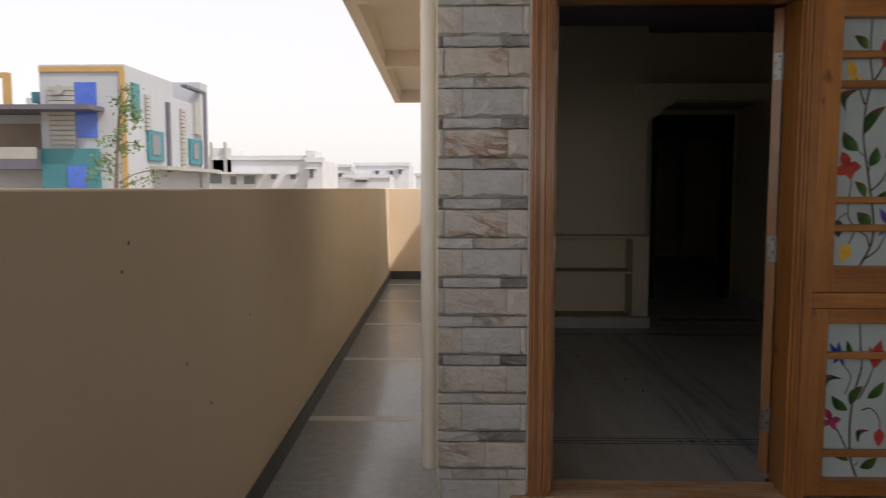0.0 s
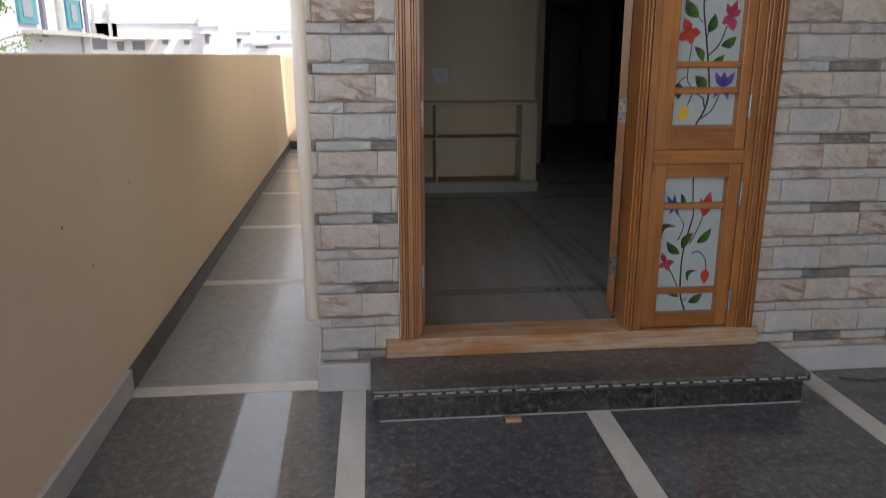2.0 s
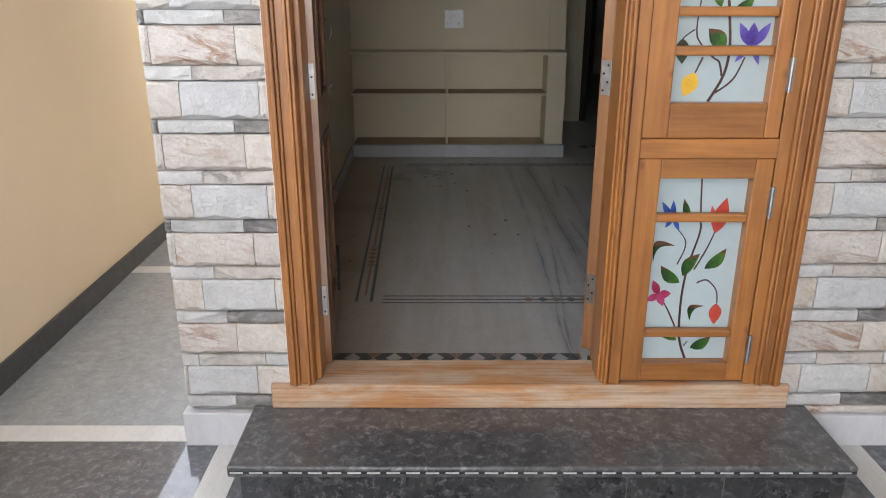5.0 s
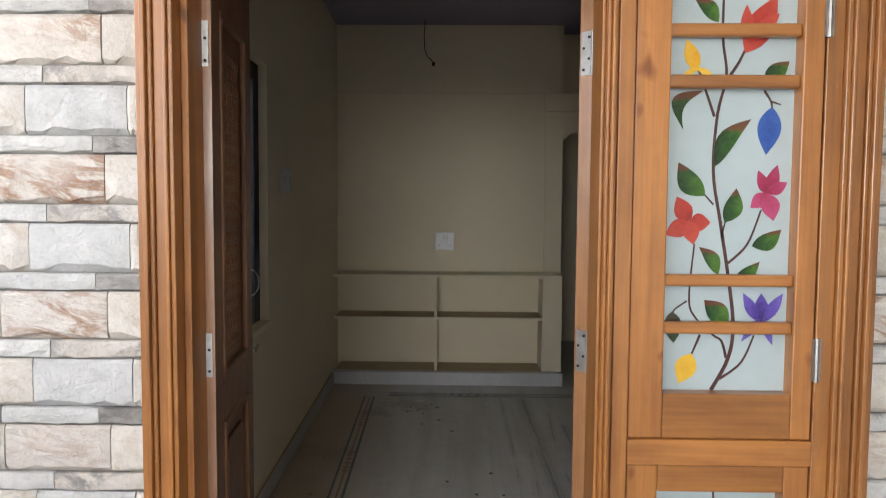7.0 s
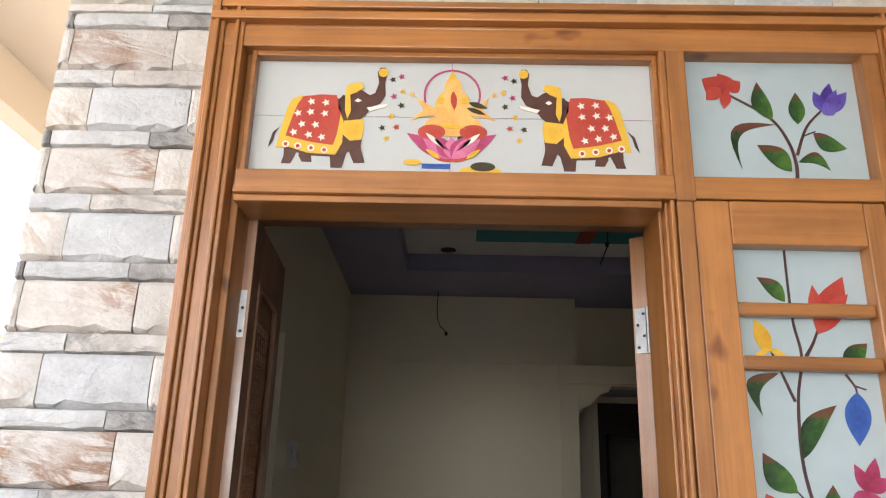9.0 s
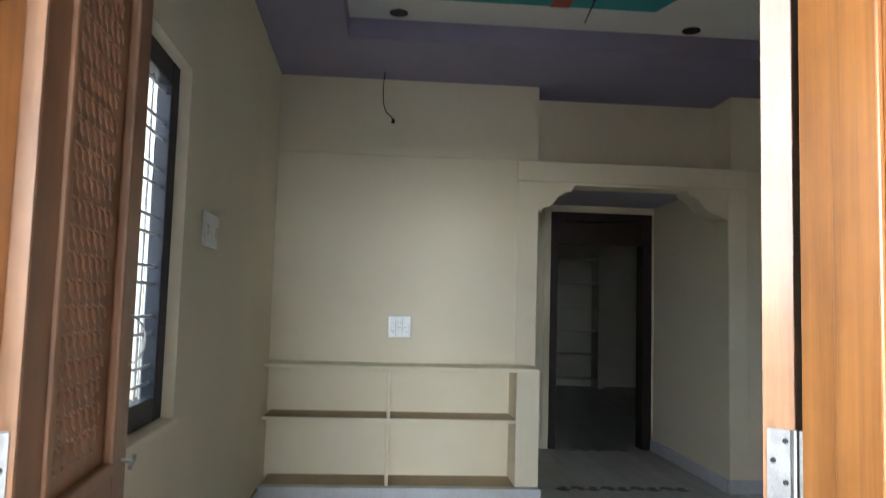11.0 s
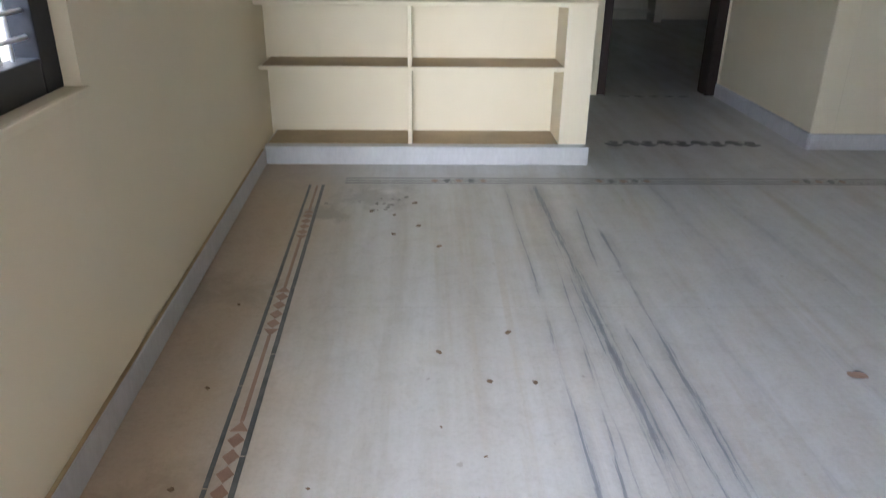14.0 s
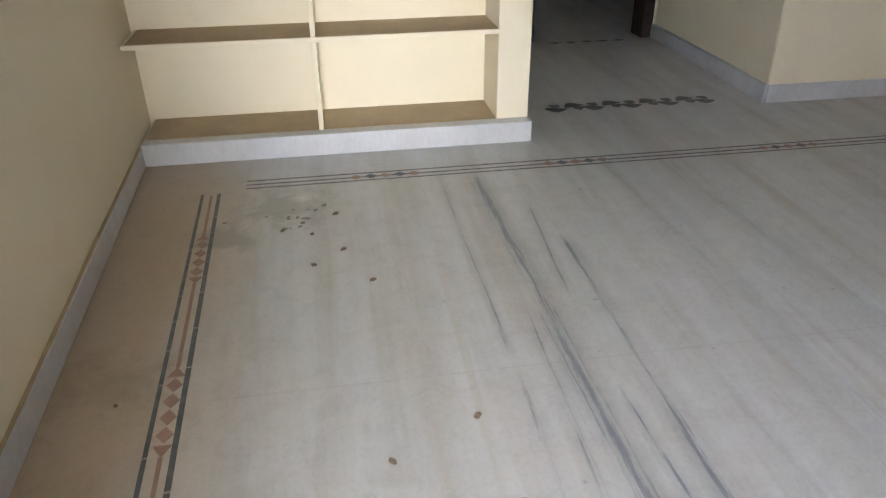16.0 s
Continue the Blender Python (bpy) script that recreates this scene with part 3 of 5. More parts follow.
def leaf_glaze(name, deep, mid, light, tip):
    """Brushed leaf paint: dark along one side, lighter on the other, warm towards the upper end."""
    m, t, b = nodes_of(name)
    tc = t.nodes.new("ShaderNodeTexCoord")
    sep = t.nodes.new("ShaderNodeSeparateXYZ")
    t.links.new(tc.outputs["Generated"], sep.inputs[0])
    n = noise_(t, coords(t, (1, 1, 1)), 55, 4, 0.6, 0.5)
    f = math_(t, "MULTIPLY_ADD", n, 0.7, math_(t, "MULTIPLY", sep.outputs[0], 0.5))
    col = ramp(t, f, [(0.3, deep), (0.55, mid), (0.85, light)])
    up = ramp(t, math_(t, "MULTIPLY_ADD", n, 0.35, sep.outputs[2]), [(0.9, (0, 0, 0)), (1.15, (0.85, 0.85, 0.85))])
    t.links.new(mixc(t, up, col, tip), b.inputs["Base Color"])
    b.inputs["Roughness"].default_value = 0.3
    bump_(t, b, n, 0.1, 0.001)
    return m


def bloom_glaze(name, heart, mid, rim):
    """Petal paint: deeper at the heart, paler and streaked at the rim."""
    m, t, b = nodes_of(name)
    tc = t.nodes.new("ShaderNodeTexCoord")
    away = t.nodes.new("ShaderNodeVectorMath")
    away.operation = "DISTANCE"
    away.inputs[1].default_value = (0.5, 0.5, 0.5)
    t.links.new(tc.outputs["Generated"], away.inputs[0])
    n = noise_(t, coords(t, (1, 1, 1)), 70, 5, 0.65, 0.8)
    f = math_(t, "MULTIPLY_ADD", n, 0.5, math_(t, "MULTIPLY", away.outputs["Value"], 0.9))
    t.links.new(ramp(t, f, [(0.3, heart), (0.55, mid), (0.85, rim)]), b.inputs["Base Color"])
    b.inputs["Roughness"].default_value = 0.3
    bump_(t, b, n, 0.1, 0.001)
    return m


M["a_green"] = leaf_glaze("green_glass_paint", (0.006, 0.022, 0.006), (0.016, 0.07, 0.01), (0.06, 0.15, 0.018), (0.13, 0.035, 0.02))
M["a_stem"] = glaze("brown_glass_paint", (0.085, 0.035, 0.03), (0.05, 0.02, 0.02))
M["a_red"] = bloom_glaze("red_glass_paint", (0.2, 0.012, 0.01), (0.37, 0.03, 0.022), (0.46, 0.065, 0.042))
M["a_pink"] = bloom_glaze("crimson_glass_paint", (0.15, 0.006, 0.03), (0.3, 0.018, 0.07), (0.42, 0.06, 0.16))
M["a_blue"] = bloom_glaze("blue_glass_paint", (0.005, 0.022, 0.12), (0.01, 0.048, 0.25), (0.03, 0.1, 0.37))
M["a_violet"] = bloom_glaze("violet_glass_paint", (0.02, 0.01, 0.09), (0.06, 0.032, 0.25), (0.14, 0.1, 0.42))
M["a_yellow"] = bloom_glaze("yellow_glass_paint", (0.45, 0.2, 0.01), (0.62, 0.33, 0.015), (0.72, 0.45, 0.05))
M["a_lotus"] = glaze("pale_lotus_tile_paint", (0.66, 0.2, 0.36), (0.5, 0.1, 0.24))
M["a_dark"] = glaze("dark_green_glass_paint", (0.02, 0.05, 0.015), (0.05, 0.03, 0.015))
M["a_brown"] = glaze("brown_tile_paint", (0.1, 0.04, 0.028), (0.07, 0.028, 0.02))
M["a_orange"] = glaze("orange_tile_paint", (0.72, 0.34, 0.08), (0.78, 0.5, 0.16))
M["a_white"] = glaze("white_tile_paint", (0.8, 0.76, 0.68), (0.75, 0.7, 0.62))


def quad(L0, R0, y0, L1, R1, y1, X0, X1, Z0, Z1):
    """A drawing's plane laid onto a pane."""
    def f(cx, cy):
        k = (cy - y0) / (y1 - y0)
        a, b = L0 + (L1 - L0) * k, R0 + (R1 - R0) * k
        return X0 + (X1 - X0) * (cx - a) / (b - a), Z0 + (Z1 - Z0) * k
    return f


ART_Y = 0.0275


def leaf_outline(p, q, w, bend=0.0, n=9, blunt=0.85):
    p, q = Vector(p), Vector(q)
    d = q - p
    nrm = Vector((-d.y, d.x))
    left, right = [], []
    for i in range(n + 1):
        s = i / n
        c = p + d * s + nrm * bend * math.sin(math.pi * s)
        h = w * math.sin(math.pi * s ** blunt) * nrm.normalized()
        left.append(c + h)
        right.append(c - h)
    return [tuple(v) for v in left + right[-2:0:-1]]


def flat(pts, y=ART_Y, t=0.0012):
    return poly(bmesh.new(), pts, y, y + t)


LAYER = [0]


def leaf(pane, f, a, b, w, bend=0.0, mat="a_green", name="leaf"):
    LAYER[0] = (LAYER[0] + 1) % 13
    return part(name, flat(leaf_outline(f(*a), f(*b), w, -bend), ART_Y - 0.00012 * LAYER[0]), M[mat], pane)


def stem(pane, f, pts, w=0.0028):
    P = [Vector(f(*p)) for p in pts]
    sm = []
    for i in range(len(P) - 1):
        p0, p1, p2, p3 = P[max(i - 1, 0)], P[i], P[i + 1], P[min(i + 2, len(P) - 1)]
        for k in range(5):
            t = k / 5
            sm.append(0.5 * ((2 * p1) + (p2 - p0) * t + (2 * p0 - 5 * p1 + 4 * p2 - p3) * t * t + (3 * p1 - p0 - 3 * p2 + p3) * t ** 3))
    sm.append(P[-1])
    L, R = [], []
    for i, c in enumerate(sm):
        d = (sm[min(i + 1, len(sm) - 1)] - sm[max(i - 1, 0)]).normalized()
        nrm = Vector((-d.y, d.x)) * w * (1.15 - 0.5 * i / len(sm))
        L.append(c + nrm)
        R.append(c - nrm)
    bm = bmesh.new()
    ya, yb = ART_Y + 0.0004, ART_Y + 0.0016
    va = [[bm.verts.new((v.x, y, v.y)) for v in side] for side in (L, R) for y in (ya, yb)]
    for a, b in ((0, 2), (2, 3), (3, 1), (1, 0)):
        for i in range(len(sm) - 1):
            bm.faces.new((va[a][i], va[a][i + 1], va[b][i + 1], va[b][i]))
    return part("stem", bm, M["a_stem"], pane)


def flower(pane, f, petals, mat, name="flower"):
    bm = bmesh.new()
    for i, (a, b, w) in enumerate(petals):
        y = ART_Y - 0.00015 * (i + 1)
        poly(bm, leaf_outline(f(*a), f(*b), w), y, y + 0.0012)
    return part(name, bm, M[mat], pane)


def disc(cx, cz, rx, rz, y=ART_Y, n=20, t=0.001):
    return poly(bmesh.new(), [(cx + rx * math.cos(2 * math.pi * i / n), cz + rz * math.sin(2 * math.pi * i / n)) for i in range(n)], y, y + t)


def shutter(name, x0, x1, z0, z1, g, bars, label):
    gx0, gx1, gz0, gz1 = g
    sh = thing(name, (x1, 0.02, z0), label, "shutter", "side shutters of the entrance")
    part("stile", member([(x0, gx0, -0.012, 0.045, z0, z1)], 0.004), M["wood_v"], sh)
    part("stile", member([(gx1, x1, -0.012, 0.045, z0, z1)], 0.004), M["wood_v"], sh)
    part("rail", member([(gx0, gx1, -0.0122, 0.044, z0, gz0)], 0.004), M["wood_h"], sh)
    part("rail", member([(gx0, gx1, -0.0122, 0.044, gz1, z1)], 0.004), M["wood_h"], sh)
    for b0, b1 in bars:
        part("glazing_bar", member([(gx0, gx1, -0.004, 0.0265, b0, b1)], 0.006), M["wood_h"], sh)
    pane = part("glass_pane", boxes((gx0 - 0.004, gx1 + 0.004, 0.0295, 0.036, gz0 - 0.004, gz1 + 0.004)), M["frost"], sh, "frosted glass painted with a flowering vine")
    for z in (z0 + 0.16 * (z1 - z0), z0 + 0.82 * (z1 - z0)):
        bm = boxes((x1 - 0.004, x1 + 0.016, -0.016, -0.0125, z - 0.05, z + 0.05))
        tube(bm, [(x1 + 0.004, -0.019, z - 0.052), (x1 + 0.004, -0.019, z + 0.052)], 0.006)
        part("hinge", bm, M["steel"], sh, "steel butt hinge")
    return sh, pane


G1 = (1.138, 1.4405, 1.232, 2.232)
G2 = (1.1305, 1.43, 0.329, 0.993)
up, pane = shutter("upper_shutter", 1.057, 1.489, 1.1235, 2.3365, G1, [(2.072, 2.102), (1.953, 1.984), (1.488, 1.516), (1.374, 1.403)], "closed honey teak shutter with vine-painted frosted glass")
f = quad(250, 547, 0, 222, 513, 917, G1[0], G1[1], 2.172, 1.232)
stem(pane, f, [(345, 917), (385, 840), (397, 760), (385, 640), (368, 520), (352, 400), (362, 270), (383, 180), (375, 90), (380, -60)], 0.004)
stem(pane, f, [(365, 890), (415, 850), (445, 785)])
stem(pane, f, [(380, 840), (370, 800), (350, 785), (310, 745), (295, 700), (308, 570)])
stem(pane, f, [(320, 785), (300, 832)])
stem(pane, f, [(290, 705), (262, 725), (255, 740)], 0.002)
stem(pane, f, [(385, 615), (430, 570), (462, 490)])
stem(pane, f, [(352, 478), (332, 455)], 0.002)
stem(pane, f, [(370, 555), (380, 515)], 0.002)
stem(pane, f, [(355, 275), (335, 215), (318, 165)], 0.003)
stem(pane, f, [(392, 180), (412, 150), (428, 118)], 0.0035)
stem(pane, f, [(470, 215), (485, 240), (487, 255)], 0.0025)
stem(pane, f, [(487, 240), (508, 247)], 0.002)
for a, b, w, bend, m in (((365, 60), (310, 5), 0.018, 0.1, "a_green"), ((470, 180), (527, 148), 0.02, 0.1, "a_green"), ((330, 215), (283, 305), 0.017, 0.38, "a_green"),
                         ((355, 390), (440, 280), 0.022, -0.12, "a_green"), ((332, 458), (272, 380), 0.026, -0.1, "a_green"), ((378, 520), (405, 440), 0.022, 0.1, "a_green"),
                         ((440, 575), (508, 535), 0.021, 0.12, "a_green"), ((362, 642), (318, 577), 0.017, 0.12, "a_green"), ((405, 643), (458, 610), 0.014, 0.15, "a_green"),
                         ((385, 755), (330, 702), 0.025, 0.0, "a_green"), ((255, 730), (258, 805), 0.022, 0.0, "a_dark")):
    leaf(pane, f, a, b, w, bend, m)
flower(pane, f, [((426, 130), (500, 0), 0.033), ((430, 110), (430, 20), 0.016), ((440, 100), (505, 40), 0.018)], "a_red")
flower(pane, f, [((315, 172), (292, 98), 0.018), ((315, 165), (283, 180), 0.007), ((315, 165), (350, 178), 0.007)], "a_yellow")
flower(pane, f, [((487, 252), (473, 362), 0.028)], "a_blue", "bud")
flower(pane, f, [((478, 455), (500, 385), 0.016), ((478, 455), (455, 398), 0.014), ((478, 452), (522, 425), 0.015), ((478, 452), (437, 485), 0.018), ((478, 452), (490, 515), 0.022)], "a_pink")
flower(pane, f, [((468, 456), (488, 458), 0.005)], "a_yellow", "flower_heart")
flower(pane, f, [((295, 520), (268, 460), 0.022), ((295, 520), (345, 520), 0.022), ((298, 520), (240, 550), 0.022), ((295, 515), (305, 572), 0.02)], "a_red")
flower(pane, f, [((462, 755), (462, 685), 0.018), ((455, 752), (420, 685), 0.014), ((468, 752), (512, 685), 0.014), ((460, 745), (415, 800), 0.01), ((465, 745), (487, 808), 0.01)], "a_violet")
flower(pane, f, [((300, 830), (270, 902), 0.026)], "a_yellow", "bud")
low, pane = shutter("lower_shutter", 1.057, 1.489, 0.2615, 1.0585, G2, [(0.843, 0.872), (0.425, 0.454)], "closed lower teak shutter with vine-painted frosted glass")
f = quad(1180, 1355, 360, 1143, 1303, 705, G2[0], G2[1], 0.993, 0.329)
stem(pane, f, [(1230, 705), (1220, 660), (1226, 580), (1240, 520), (1262, 460), (1263, 430), (1266, 360)], 0.0038)
stem(pane, f, [(1212, 640), (1200, 610), (1190, 590)])
stem(pane, f, [(1218, 520), (1235, 480), (1215, 450)], 0.002)
stem(pane, f, [(1255, 555), (1275, 550), (1292, 570), (1293, 595)], 0.0026)
stem(pane, f, [(1250, 530), (1275, 490), (1290, 460)], 0.0026)
stem(pane, f, [(1228, 680), (1236, 670)], 0.002)
for a, b, w, bend in (((1215, 485), (1172, 515), 0.013, 0.45), ((1222, 555), (1187, 522), 0.02, -0.1), ((1228, 542), (1262, 500), 0.021, -0.1), ((1270, 528), (1312, 490), 0.02, 0.1),
                      ((1240, 628), (1270, 600), 0.012, -0.4), ((1215, 668), (1178, 656), 0.015, 0.1), ((1240, 684), (1280, 660), 0.02, 0.1), ((1240, 440), (1232, 400), 0.012, 0.0)):
    leaf(pane, f, a, b, w, bend)
flower(pane, f, [((1210, 440), (1190, 405), 0.011), ((1210, 440), (1212, 402), 0.01), ((1212, 440), (1236, 425), 0.01), ((1210, 435), (1195, 452), 0.008), ((1212, 435), (1222, 458), 0.008)], "a_blue")
flower(pane, f, [((1290, 462), (1314, 398), 0.026), ((1290, 455), (1285, 412), 0.012)], "a_red")
flower(pane, f, [((1182, 578), (1172, 550), 0.014), ((1182, 578), (1206, 575), 0.015), ((1182, 578), (1158, 590), 0.013), ((1182, 575), (1190, 600), 0.014)], "a_pink")
flower(pane, f, [((1292, 595), (1286, 636), 0.022)], "a_red", "bud")

# fanlight panes
part("pane_bead", member([(0.0, 0.012, 0.0, 0.03, 2.393, 2.722), (0.988, 1.0, 0.0, 0.03, 2.393, 2.722), (0.012, 0.988, 0.0, 0.03, 2.708, 2.722), (0.012, 0.988, 0.0, 0.03, 2.393, 2.4)], 0.002), M["wood_h"], door)
pane = part("tile_panel", boxes((0.0, 0.497, 0.0295, 0.04, 2.558, 2.72), (0.4985, 1.0, 0.0295, 0.04, 2.558, 2.72), (0.0, 0.497, 0.0295, 0.04, 2.394, 2.5565), (0.4985, 1.0, 0.0295, 0.04, 2.394, 2.5565)), M["tile"], door, "white glazed panel with festive motifs")
f = quad(107, 948, 152, 90, 958, 413, 0.006, 0.996, 2.718, 2.396)
part("joint", boxes((0.0, 1.0, 0.031, 0.039, 2.55, 2.565), (0.49, 0.505, 0.031, 0.039, 2.394, 2.72)), M["a_pink"], door)


def shape(pts, mat, lift=0.0, g=None):
    h = g or f
    return part("motif", flat([h(*p) for p in pts], ART_Y - lift), M[mat], pane)


def spot(c, rx, rz, mat, lift=0.0, g=None):
    x, z = (g or f)(*c)
    return part("motif", disc(x, z, rx, rz, ART_Y - lift), M[mat], pane)


def star(x, z, r, lift):
    return poly(bmesh.new(), [(x + (r if k % 2 else r * 0.45) * math.sin(math.pi * k / 5 + 0.3), z + (r if k % 2 else r * 0.45) * math.cos(math.pi * k / 5 + 0.3)) for k in range(10)], ART_Y - lift, ART_Y - lift + 0.001)


for mirror in (False, True):
    def g(cx, cy, mirror=mirror):
        return f(1054 - cx if mirror else cx, cy)
    def c(px, py, g=g):
        return g(226 + (px - 570) * 1.3, 252 + (py - 253) * 1.28)
    for pts in ([(527, 328), (551, 330), (546, 343), (538, 358), (523, 358), (527, 345)], [(553, 336), (571, 338), (573, 355), (557, 355), (551, 345)],
                [(604, 325), (637, 322), (628, 342), (622, 364), (604, 364), (602, 345)], [(632, 318), (650, 316), (654, 338), (659, 355), (641, 356), (634, 340)]):
        shape(pts, "a_brown", 0, c)
    shape([(545, 250), (612, 246), (640, 270), (655, 305), (652, 330), (610, 346), (560, 344), (528, 332), (530, 290)], "a_brown", 0.0003, c)
    shape([(519, 297), (512, 308), (508, 322), (501, 331), (503, 322), (508, 306)], "a_stem", 0.0002, c)
    shape([(614, 247), (630, 238), (645, 229), (655, 233), (665, 240), (674, 236), (680, 218), (677, 200), (682, 191), (690, 191), (694, 200), (690, 218), (691, 240), (683, 254), (668, 261), (658, 276), (645, 286), (626, 284), (613, 264)], "a_brown", 0.0006, c)
    shape([(624, 285), (655, 282), (657, 298), (653, 317), (634, 319), (620, 306)], "a_yellow", 0.0008, c)
    shape([(552, 243), (540, 247), (531, 262), (521, 300), (514, 332), (535, 331), (565, 340), (611, 343), (622, 322), (623, 285), (612, 258), (600, 243)], "a_yellow", 0.001, c)
    shape([(556, 244), (585, 240), (611, 241), (619, 268), (613, 308), (607, 327), (570, 322), (529, 312), (539, 280), (548, 256)], "a_red", 0.0014, c)
    shape([(660, 262), (694, 255), (692, 260), (666, 268)], "a_white", 0.0009, c)
    shape([(640, 250), (646, 246), (652, 250), (646, 253)], "a_white", 0.0009, c)
    spot((378, 184), 0.012, 0.012, "a_yellow", 0.0016, g)
    shape([(625, 240), (627, 224), (637, 219), (652, 218), (655, 228), (643, 236), (633, 240), (635, 268), (629, 282), (625, 268)], "a_yellow", 0.0018, c)
    shape([(614, 250), (622, 240), (627, 244), (624, 262), (630, 280), (622, 276), (614, 264)], "a_stem", 0.0014, c)
    bm = bmesh.new()
    for cx, cy in ((226, 252), (257, 254), (198, 278), (225, 275), (255, 278), (207, 302), (236, 303), (190, 320), (222, 325), (250, 330)):
        x, z = g(cx, cy)
        b2 = star(x, z, 0.0105, 0.0024)
        me = bpy.data.meshes.new("tmp")
        b2.to_mesh(me)
        bm.from_mesh(me)
        b2.free()
        bpy.data.meshes.remove(me)
    part("motif", bm, M["a_white"], pane)
    bm = bmesh.new()
    for cx in (174, 200, 228, 256):
        x, z = g(cx, 346 + (cx - 174) * 0.14)
        poly(bm, [(x + 0.009 * math.cos(k * 0.7854), z + 0.009 * math.sin(k * 0.7854)) for k in range(8)], ART_Y - 0.0024, ART_Y - 0.0014)
    part("motif", bm, M["a_white"], pane)
    bm = bmesh.new()
    for cx in (174, 200, 228, 256):
        x, z = g(cx, 346 + (cx - 174) * 0.14)
        poly(bm, [(x + 0.005 * math.cos(k * 0.7854), z + 0.005 * math.sin(k * 0.7854)) for k in range(8)], ART_Y - 0.0028, ART_Y - 0.0018)
    part("motif", bm, M["a_red"], pane)
    for i, (cx, cy) in enumerate(((398, 199), (417, 192), (401, 237), (420, 226), (417, 257), (396, 281), (377, 307), (407, 305), (387, 330), (440, 232))):
        x, z = g(cx, cy)
        part("motif", star(x, z, 0.0095, 0.0), M[("a_dark", "a_pink", "a_pink", "a_yellow", "a_dark", "a_yellow", "a_dark", "a_red", "a_yellow", "a_orange")[i]], pane)
# lotus and seated gold motif as plain shapes
bm = bmesh.new()
c = f(525, 232)
for k in range(26):
    a0, a1 = math.pi * (-0.1 + 1.2 * k / 26), math.pi * (-0.1 + 1.2 * (k + 1) / 26)
    poly(bm, [(c[0] + r * math.cos(a), c[1] + r * math.sin(a)) for r, a in ((0.066, a0), (0.071, a0), (0.071, a1), (0.066, a1))], ART_Y, ART_Y + 0.001)
part("motif", bm, M["a_pink"], pane)
for i in range(7):
    leaf(pane, f, (525, 372), (430 + 31.5 * i, 318 + 8 * (1 - abs(i - 3) / 3)), 0.02, 0.0, "a_lotus" if i % 2 else "a_pink", "petal")
for i in range(5):
    leaf(pane, f, (525, 378), (462 + 31 * i, 345), 0.013, 0.0, "a_red", "petal")
spot((527, 300), 0.07, 0.03, "a_orange", 0.0014)
spot((482, 315), 0.034, 0.02, "a_red", 0.0018)
spot((570, 315), 0.034, 0.02, "a_red", 0.0018)
spot((527, 262), 0.045, 0.055, "a_orange", 0.0018)
spot((527, 215), 0.022, 0.026, "a_orange", 0.0022)
shape([(515, 200), (525, 178), (537, 200)], "a_yellow", 0.0024)
for sx in (-1, 1):
    leaf(pane, f, (527, 270), (527 + sx * 78, 236), 0.011, 0.2 * sx, "a_orange", "motif")
    leaf(pane, f, (527, 285), (527 + sx * 90, 290), 0.011, -0.2 * sx, "a_orange", "motif")
leaf(pane, f, (548, 300), (560, 360), 0.012, 0.1, "a_dark", "motif")
# folds of cloth, garland beads and offerings as plain strokes
for a, b, w, m in (((470, 318), (512, 352), 0.006, "a_white"), ((584, 318), (542, 352), 0.006, "a_white"), ((488, 330), (520, 356), 0.005, "a_pink"), ((566, 330), (534, 356), 0.005, "a_pink"),
                   ((560, 250), (600, 262), 0.007, "a_dark"), ((556, 262), (596, 276), 0.006, "a_dark"), ((527, 225), (530, 268), 0.008, "a_red"), ((510, 240), (490, 252), 0.01, "a_yellow"), ((544, 240), (560, 252), 0.01, "a_yellow"),
                   ((500, 372), (470, 352), 0.006, "a_yellow"), ((555, 372), (585, 352), 0.006, "a_yellow"), ((500, 300), (552, 306), 0.006, "a_yellow")):
    LAYER[0] = 0
    part("motif", flat(leaf_outline(f(*a), f(*b), w), ART_Y - 0.003), M[m], pane)
shape([(462, 383), (522, 383), (522, 393), (462, 393)], "a_blue", 0.001)
spot((442, 380), 0.022, 0.008, "a_yellow", 0.001)
spot((585, 396), 0.05, 0.011, "a_yellow", 0.001)
spot((590, 388), 0.03, 0.012, "a_dark", 0.0016)

pane = part("glass_pane", boxes((1.062, 1.491, 0.0295, 0.036, 2.394, 2.722)), M["frost"], door, "frosted glass painted with two blooms")
f = quad(1018, 1385, 147, 1043, 1425, 413, 1.085, 1.497, 2.72, 2.394)
stem(pane, f, [(1260, 413), (1258, 370), (1240, 320), (1200, 270), (1110, 220)], 0.004)
stem(pane, f, [(1260, 350), (1280, 290), (1315, 250)], 0.0035)
stem(pane, f, [(1270, 310), (1300, 298)], 0.002)
for a, b, w, bend in (((1212, 285), (1140, 380), 0.013, 0.42), ((1205, 275), (1170, 190), 0.022, -0.1), ((1262, 283), (1255, 213), 0.02, 0.0), ((1295, 302), (1368, 335), 0.021, 0.12),
                      ((1262, 365), (1332, 382), 0.015, -0.3), ((1248, 385), (1172, 330), 0.024, 0.1)):
    leaf(pane, f, a, b, w, bend)
flower(pane, f, [((1105, 215), (1050, 185), 0.03), ((1110, 215), (1085, 172), 0.026), ((1105, 210), (1135, 190), 0.02), ((1105, 210), (1100, 252), 0.014), ((1090, 205), (1060, 232), 0.018)], "a_red")
flower(pane, f, [((1320, 250), (1330, 190), 0.016), ((1320, 255), (1295, 210), 0.015), ((1330, 258), (1368, 210), 0.017), ((1325, 258), (1345, 205), 0.014), ((1340, 262), (1318, 235), 0.02)], "a_violet")


